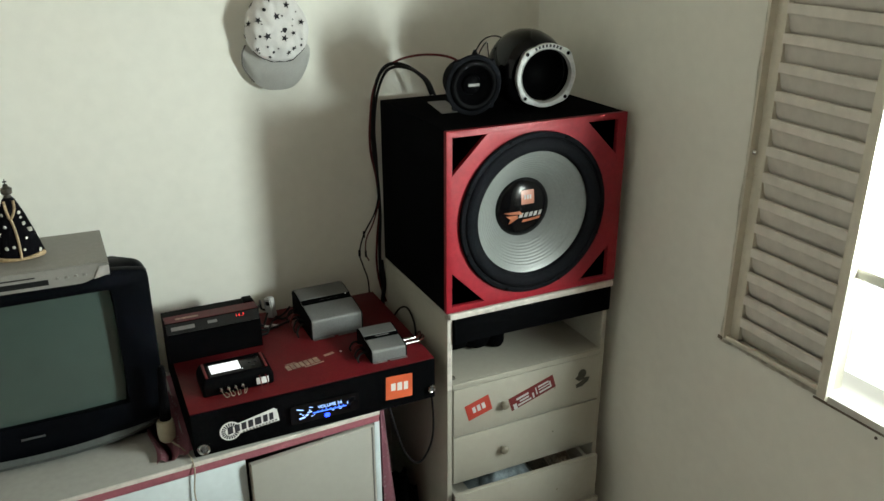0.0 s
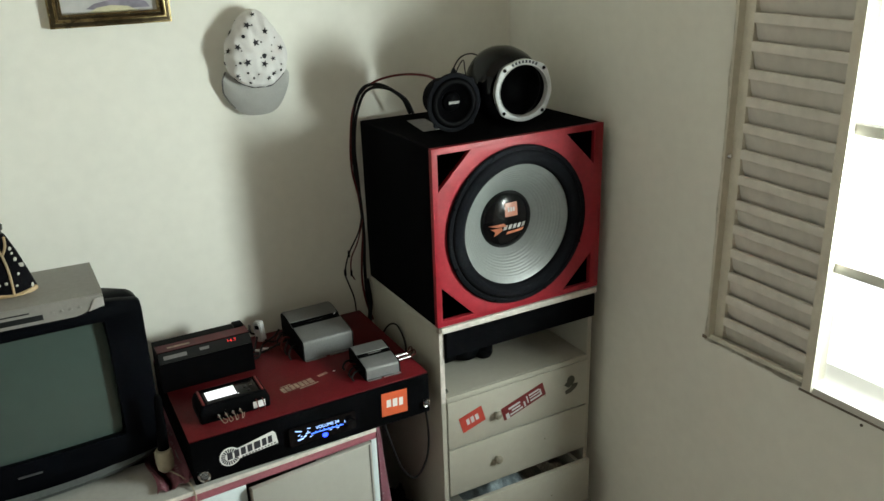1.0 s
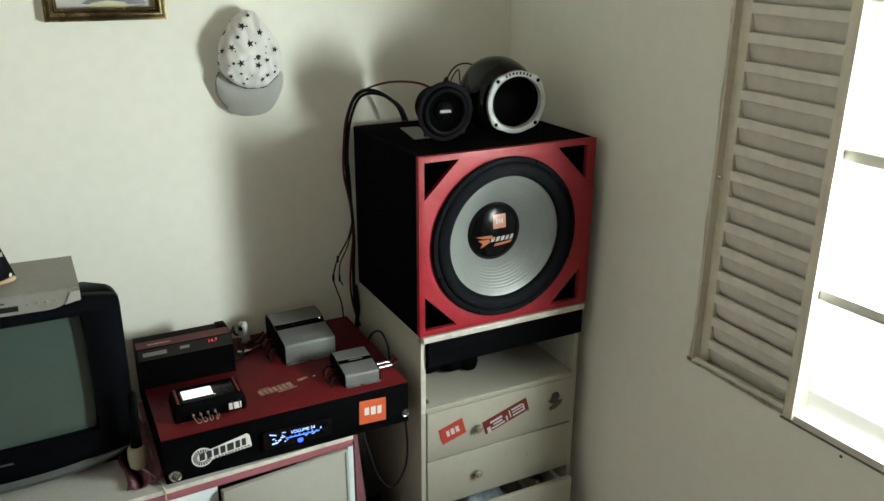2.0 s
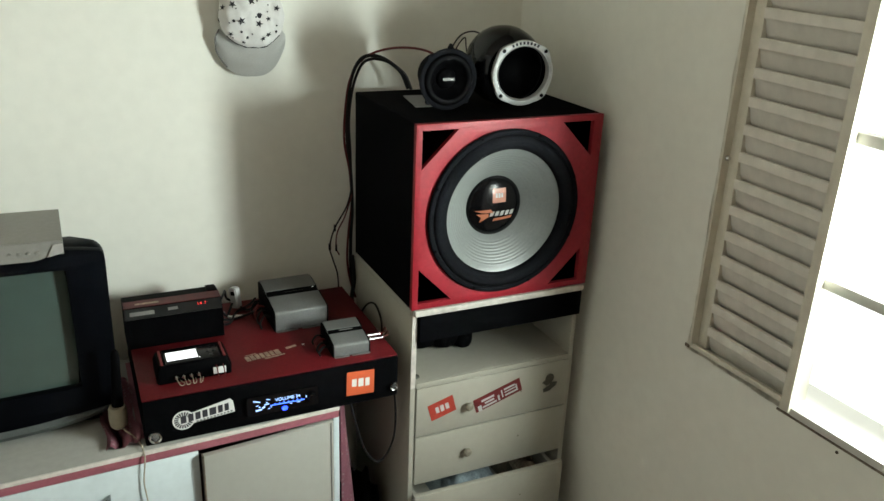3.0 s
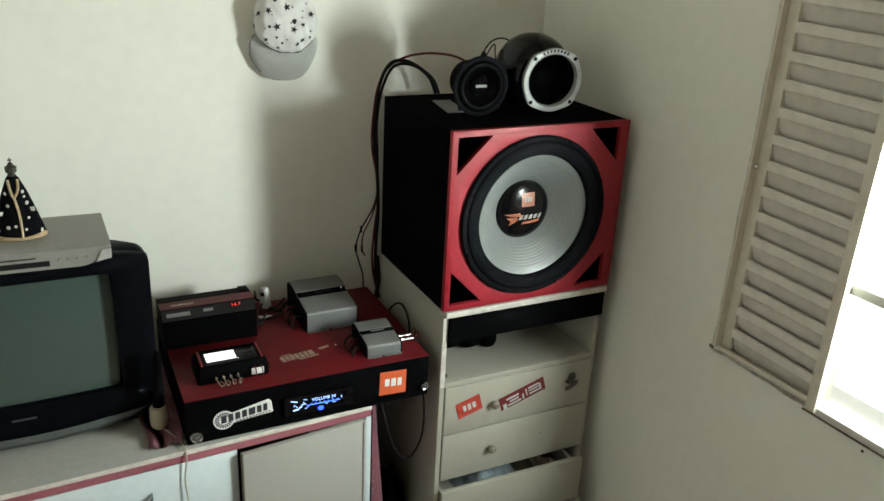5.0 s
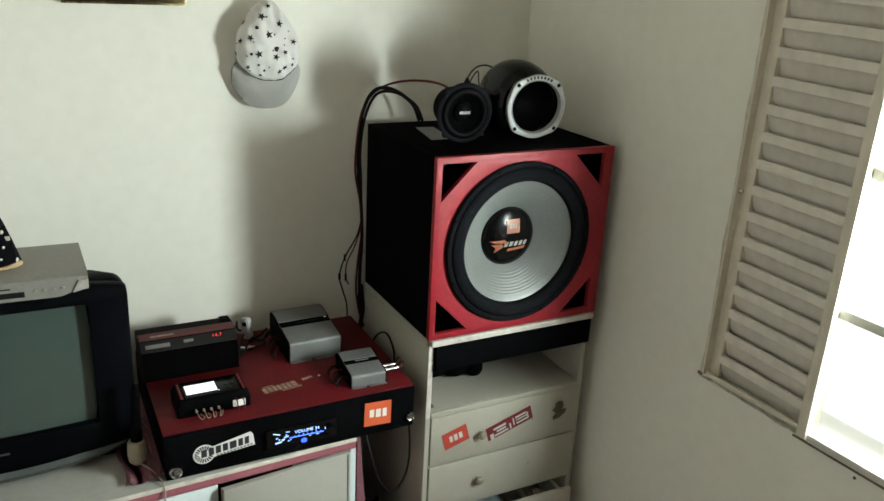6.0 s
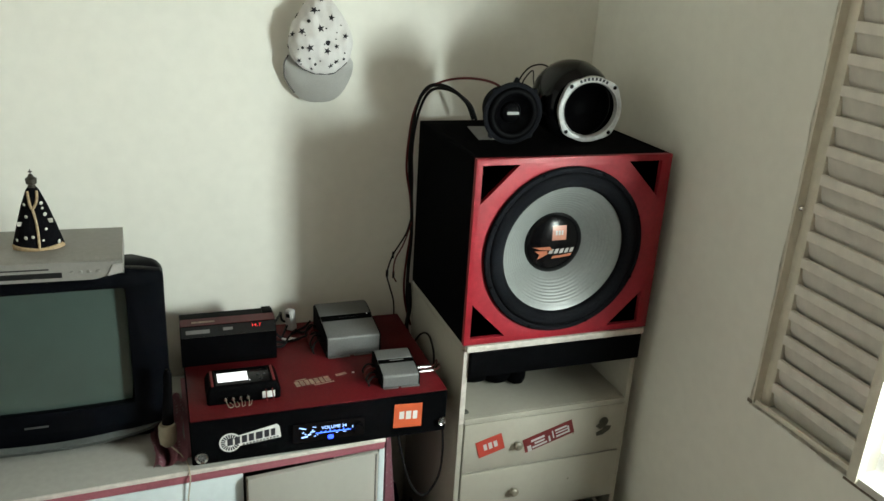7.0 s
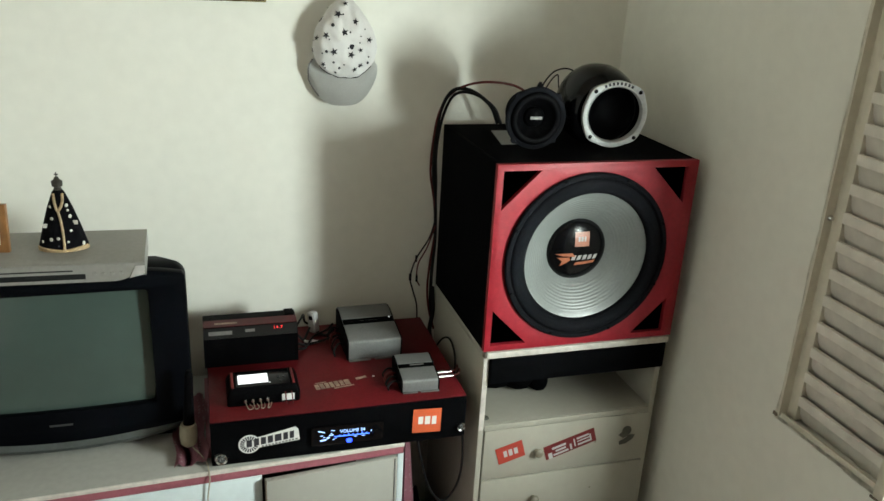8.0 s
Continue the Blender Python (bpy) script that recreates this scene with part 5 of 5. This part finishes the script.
# ---- speaker cables ----
cab = thing("speaker_cables", "black and red cables looping from the drivers down the wall", "cable", (0.93, 2.33, 0.85))
Y = 2.350
runs = (
    ([(1.150, 2.08, 1.560), (1.120, 2.16, 1.600), (1.06, 2.26, 1.598), (0.995, 2.320, 1.566), (0.955, Y, 1.500), (0.938, Y, 1.40), (0.936, Y, 1.31), (0.952, Y, 1.22), (0.958, Y, 1.12), (0.948, Y, 1.03), (0.943, Y, 0.94), (0.955, Y, 0.865), (0.972, 2.345, 0.80)], 0.0034, M_CABLERED),
    ([(1.112, 2.28, 1.478), (1.085, 2.28, 1.530), (1.03, 2.30, 1.568), (0.985, 2.325, 1.562), (0.958, Y, 1.50), (0.944, Y, 1.40), (0.946, Y, 1.30), (0.956, Y, 1.21), (0.960, Y, 1.10), (0.955, Y, 1.00), (0.958, Y, 0.90), (0.965, Y, 0.82)], 0.0054, M_CABLE),
    ([(1.118, 2.27, 1.478), (1.092, 2.27, 1.526), (1.038, 2.29, 1.560), (0.99, 2.32, 1.552), (0.964, Y, 1.48), (0.950, Y, 1.38), (0.954, Y, 1.28), (0.957, Y, 1.17)], 0.0044, M_CABLE),
    ([(0.957, 2.345, 1.17), (0.940, 2.345, 1.11), (0.905, 2.345, 1.045), (0.888, 2.345, 0.985), (0.898, 2.345, 0.94), (0.912, 2.345, 0.89), (0.916, 2.345, 0.83)], 0.0024, M_CABLE),
    ([(0.957, 2.343, 1.15), (0.934, 2.343, 1.08), (0.912, 2.343, 1.03), (0.908, 2.343, 0.98), (0.918, 2.343, 0.955)], 0.0022, M_CABLERED),
    ([(0.955, 2.338, 0.95), (0.962, 2.33, 0.87), (0.952, 2.32, 0.80), (0.962, 2.25, 0.76)], 0.0070, M_CABLE),
    ([(0.930, 2.20, 0.80), (0.945, 2.16, 0.86), (0.956, 2.12, 0.875), (0.960, 2.08, 0.84), (0.955, 2.06, 0.79)], 0.0030, M_CABLE),
    ([(0.926, 1.93, 0.752), (0.938, 1.915, 0.70), (0.940, 1.905, 0.60), (0.925, 1.90, 0.53), (0.888, 1.90, 0.487), (0.850, 1.905, 0.53), (0.826, 1.92, 0.62), (0.815, 1.95, 0.70)], 0.0032, M_CABLE),
    ([(1.135, 2.06, 1.590), (1.165, 2.10, 1.622), (1.205, 2.13, 1.648), (1.245, 2.14, 1.655), (1.275, 2.13, 1.645)], 0.0022, M_CABLE),
    ([(1.145, 2.07, 1.585), (1.185, 2.11, 1.622), (1.215, 2.13, 1.640), (1.225, 2.14, 1.615), (1.230, 2.14, 1.585)], 0.0018, M_CABLE),
)
for pts, r, m in runs:
    pts = [(x + (0.003 if x > 0.93 and y > 2.3 and 0.9 < z < 1.52 else 0), y, z) for x, y, z in pts]
    part("cable", tube(pts, r, 8, 7), m, cab)
for q, r in (((0.905, 2.345, 1.045), 0.005), ((0.888, 2.345, 0.985), 0.006), ((0.908, 2.343, 0.98), 0.005)):
    part("splice", lathe([(0, 0.012), (r * 0.7, 0.010), (r * 0.7, -0.010), (0, -0.012)], Matrix.Translation(q), 10), M_CABLE, cab, "taped splice")

# ---- cap hanging on the wall ----
HX, HY, HZ = 0.669, BACK - 0.010, 1.701
hat = thing("baseball_cap", "white cap printed with black stars, grey brim, hung on the wall", "cap", (HX, BACK - 0.01, 1.60))


def crown(s, t):
    """A point on the cap's crown: s round it in radians, t from the rim (0) to the button (1)."""
    ph = radians(-62 + 152 * t)
    ca = max(0.0, math.cos(ph)) ** 0.72
    cs = math.cos(s)
    if math.sin(s) < 0:
        cs = math.copysign(abs(cs) ** 0.72, cs)
    x, z = 0.0885 * cs * ca, 0.104 * math.sin(s) * ca
    x *= 1 - 0.42 * max(0, (z + 0.02) / 0.124) ** 1.2
    w = 1 + 0.035 * noise.noise((math.cos(s) * 2.6, math.sin(s) * 2.6, t * 4)) + 0.02 * noise.noise((math.cos(s) * 6, math.sin(s) * 6, t * 9))
    fold = 0.010 * noise.noise((x * 22 + 3, z * 30, 1.7)) + 0.007 * noise.noise((x * 55, z * 38 + x * 40, 5.1))
    return Vector((HX + 0.007 + x * w, HY - 0.042 + fold * min(1, 3 * t) - 0.044 * math.sin(ph) + 0.012 * max(0, z / 0.104), HZ + z * w))


cw = bmesh.new()
N, K = 72, 28
rows = [[cw.verts.new(crown(2 * math.pi * i / N, min(0.985, k / K))) for i in range(N)] for k in range(K + 1)]
for p, q in zip(rows, rows[1:]):
    for i in range(N):
        cw.faces.new((p[i], p[(i + 1) % N], q[(i + 1) % N], q[i]))
cw.faces.new(rows[-1])
cr = part("crown", cw, M_CAPCLOTH, hat, "white cotton crown with black stars", 1.4)


def star(n, r0, r1):
    return [((r0 if i % 2 == 0 else r1) * math.sin(math.pi * i / n), (r0 if i % 2 == 0 else r1) * math.cos(math.pi * i / n)) for i in range(2 * n)]


def on_cap(dx, dz):
    """The crown's point and outward normal at an offset seen from the room."""
    best = None
    for i in range(96):
        for k in range(16, 48):
            p = crown(2 * math.pi * i / 96, k / 48)
            d = (p.x - HX - dx) ** 2 + (p.z - HZ - dz) ** 2
            if best is None or d < best[0]:
                best = (d, i, k)
    s, t = 2 * math.pi * best[1] / 96, best[2] / 48
    p = crown(s, t)
    nrm = (crown(s + 0.05, t) - p).cross(crown(s, min(0.985, t + 0.02)) - p).normalized()
    if nrm.y > 0:
        nrm = -nrm
    return p, nrm


SPOTS = ((0.004, 0.089, 5), (-0.065, 0.053, 7), (-0.016, 0.064, 8), (0.028, 0.047, 7), (-0.05, 0.009, 7), (-0.071, -0.003, 6), (0, 0.016, 8), (-0.028, -0.03, 8), (0.016, -0.038, 7), (0.041, -0.026, 5), (-0.056, -0.067, 5), (0.042, -0.067, 7), (0.027, -0.077, 6), (-0.02, -0.089, 4), (-0.085, -0.038, 5), (0.067, -0.002, 6))
DOTS = ((-0.033, 0.036, 5), (-0.048, -0.029, 4.2), (0.019, -0.018, 8), (-0.011, -0.076, 4), (0.063, -0.062, 4), (-0.005, 0.064, 2.5), (0.012, 0.016, 2.5), (-0.04, 0.001, 2), (-0.048, 0.081, 2), (-0.059, -0.037, 2.2), (-0.001, -0.067, 2.2), (0.009, -0.023, 2.5), (0.065, -0.044, 2.5), (0.055, 0.028, 2), (-0.089, -0.005, 2), (0.039, -0.007, 2), (0.042, 0.008, 2), (-0.05, -0.075, 2), (-0.029, -0.059, 3.2))
for dx, dz, r in SPOTS:
    p, nr = on_cap(dx, dz)
    m = Matrix.Translation(p + nr * 0.0010) @ nr.to_track_quat("Z", "Y").to_matrix().to_4x4() @ pose(0, 0, 0, 0, 0, (dx + dz) * 900)
    part("star", prism(star(5, r * 0.0015, r * 0.0006), 0.0006, m), M_INK, cr)
for dx, dz, r in DOTS:
    p, nr = on_cap(dx, dz)
    m = Matrix.Translation(p + nr * 0.0008) @ nr.to_track_quat("Z", "Y").to_matrix().to_4x4()
    part("dot", lathe([(0, 0.0012), (r * 0.0009, 0.0008), (r * 0.001, 0)], m, 12), M_INK, cr)
br = bmesh.new()
gr = []
for i in range(29):
    s = 2 * i / 28 - 1
    row = []
    for k in range(11):
        v = k / 10
        zt = 1.609 + 0.036 * s * s
        zb = 1.515 + 0.074 * abs(s) ** 3
        x = HX + 0.006 + (0.082 + 0.013 * min(1, 3 * v)) * s
        y = HY - 0.034 + 0.014 * s * s + 0.012 * v - 0.010 * math.sin(math.pi * v)
        row.append(br.verts.new((x, y, zt + (zb - zt) * v)))
    gr.append(row)
for p, q in zip(gr, gr[1:]):
    for k in range(10):
        br.faces.new((p[k], p[k + 1], q[k + 1], q[k]))
bmesh.ops.solidify(br, geom=br.faces[:], thickness=0.0035)
edge = [((HX + 0.006 + (0.082 + 0.013 * min(1, 3 * v)) * s), HY - 0.036 + 0.014 * s * s + 0.012 * v - 0.010 * math.sin(math.pi * v), (1.609 + 0.036 * s * s) * (1 - v) + (1.515 + 0.074 * abs(s) ** 3) * v) for s, v in ((-1, 0.05), (-1, 0.4), (-1, 0.8), (-0.97, 1), (-0.85, 1), (-0.7, 1))]
bp = part("brim", br, M_CAPBRIM, hat, "grey curved brim", 1.0)
# thin dark tube draws the shaded underside along the brim's left edge
part("brim_edge_shade", tube(edge, 0.0022, 6, 4), M_LABELGREY, bp, "dark line drawn for the brim's shaded left edge")
part("brim_seam", tube([tuple(crown(math.pi * (1.24 + 0.52 * i / 12), 0.44) + Vector((0, -0.002, 0))) for i in range(13)], 0.0016, 6, 3), M_INK, hat)
part("hook", tube([(HX + 0.004, BACK + 0.001, 1.775), (HX + 0.004, BACK - 0.02, 1.770), (HX + 0.004, BACK - 0.024, 1.780)], 0.003, 8, 5), M_CHROME, hat)

# ---- framed picture ----
M_DARKGILT = mat("dark_gilt", (0.07, 0.052, 0.028), 0.3, 0.8, vary=0.3, grain=60, stain=24, bump=0.1)
pic = thing("framed_picture", "gilt framed picture in pale blurred colours hanging on the wall", "picture", (0.327, BACK - 0.01, 1.79))
FX0, FX1, FZ0, FZ1 = 0.183, 0.471, 1.786, 2.007
for d, w, th, m in ((0.0, 0.005, 0.018, M_GOLD), (0.0045, 0.009, 0.022, M_DARKGILT), (0.013, 0.004, 0.025, M_GOLD), (0.0165, 0.006, 0.019, M_DARKGILT), (0.022, 0.006, 0.016, M_GOLD)):
    o = [(FX0 + d, FZ0 + d), (FX1 - d, FZ0 + d), (FX1 - d, FZ1 - d), (FX0 + d, FZ1 - d)]
    i = [(FX0 + d + w, FZ0 + d + w), (FX1 - d - w, FZ0 + d + w), (FX1 - d - w, FZ1 - d - w), (FX0 + d + w, FZ1 - d - w)]
    part("moulding", outline([o, i], th, facing(0, BACK - 0.001 - th / 2, 0), 0.002), m, pic)
M_PIC = mat("pale_print", (0.50, 0.50, 0.50), 0.35, vary=0.15, grain=20, stain=12, bump=0.0)
M_PIC2 = mat("lilac_print", (0.22, 0.20, 0.25), 0.35, vary=0.25, grain=30, stain=20, bump=0.0)
M_PIC3 = mat("straw_print", (0.52, 0.50, 0.34), 0.35, vary=0.1, grain=30, stain=20, bump=0.0)
sheet = part("print", block(FX0 + 0.028, FX1 - 0.028, BACK - 0.006, BACK - 0.004, FZ0 + 0.028, FZ1 - 0.028), M_PIC, pic, "pale blurred print")
part("print_shape", prism([(0.06, 0.008), (0.08, 0.020), (0.12, 0.028), (0.18, 0.030), (0.205, 0.020), (0.215, 0.006), (0.10, 0.004)], 0.0004, facing(FX0 + 0.028, BACK - 0.006, FZ0 + 0.032)), M_PIC2, sheet)
part("print_shape", prism([(0.065, 0.001), (0.085, 0.012), (0.12, 0.017), (0.16, 0.013), (0.185, 0.001)], 0.0008, facing(FX0 + 0.028, BACK - 0.006, FZ0 + 0.030)), M_PIC3, sheet)
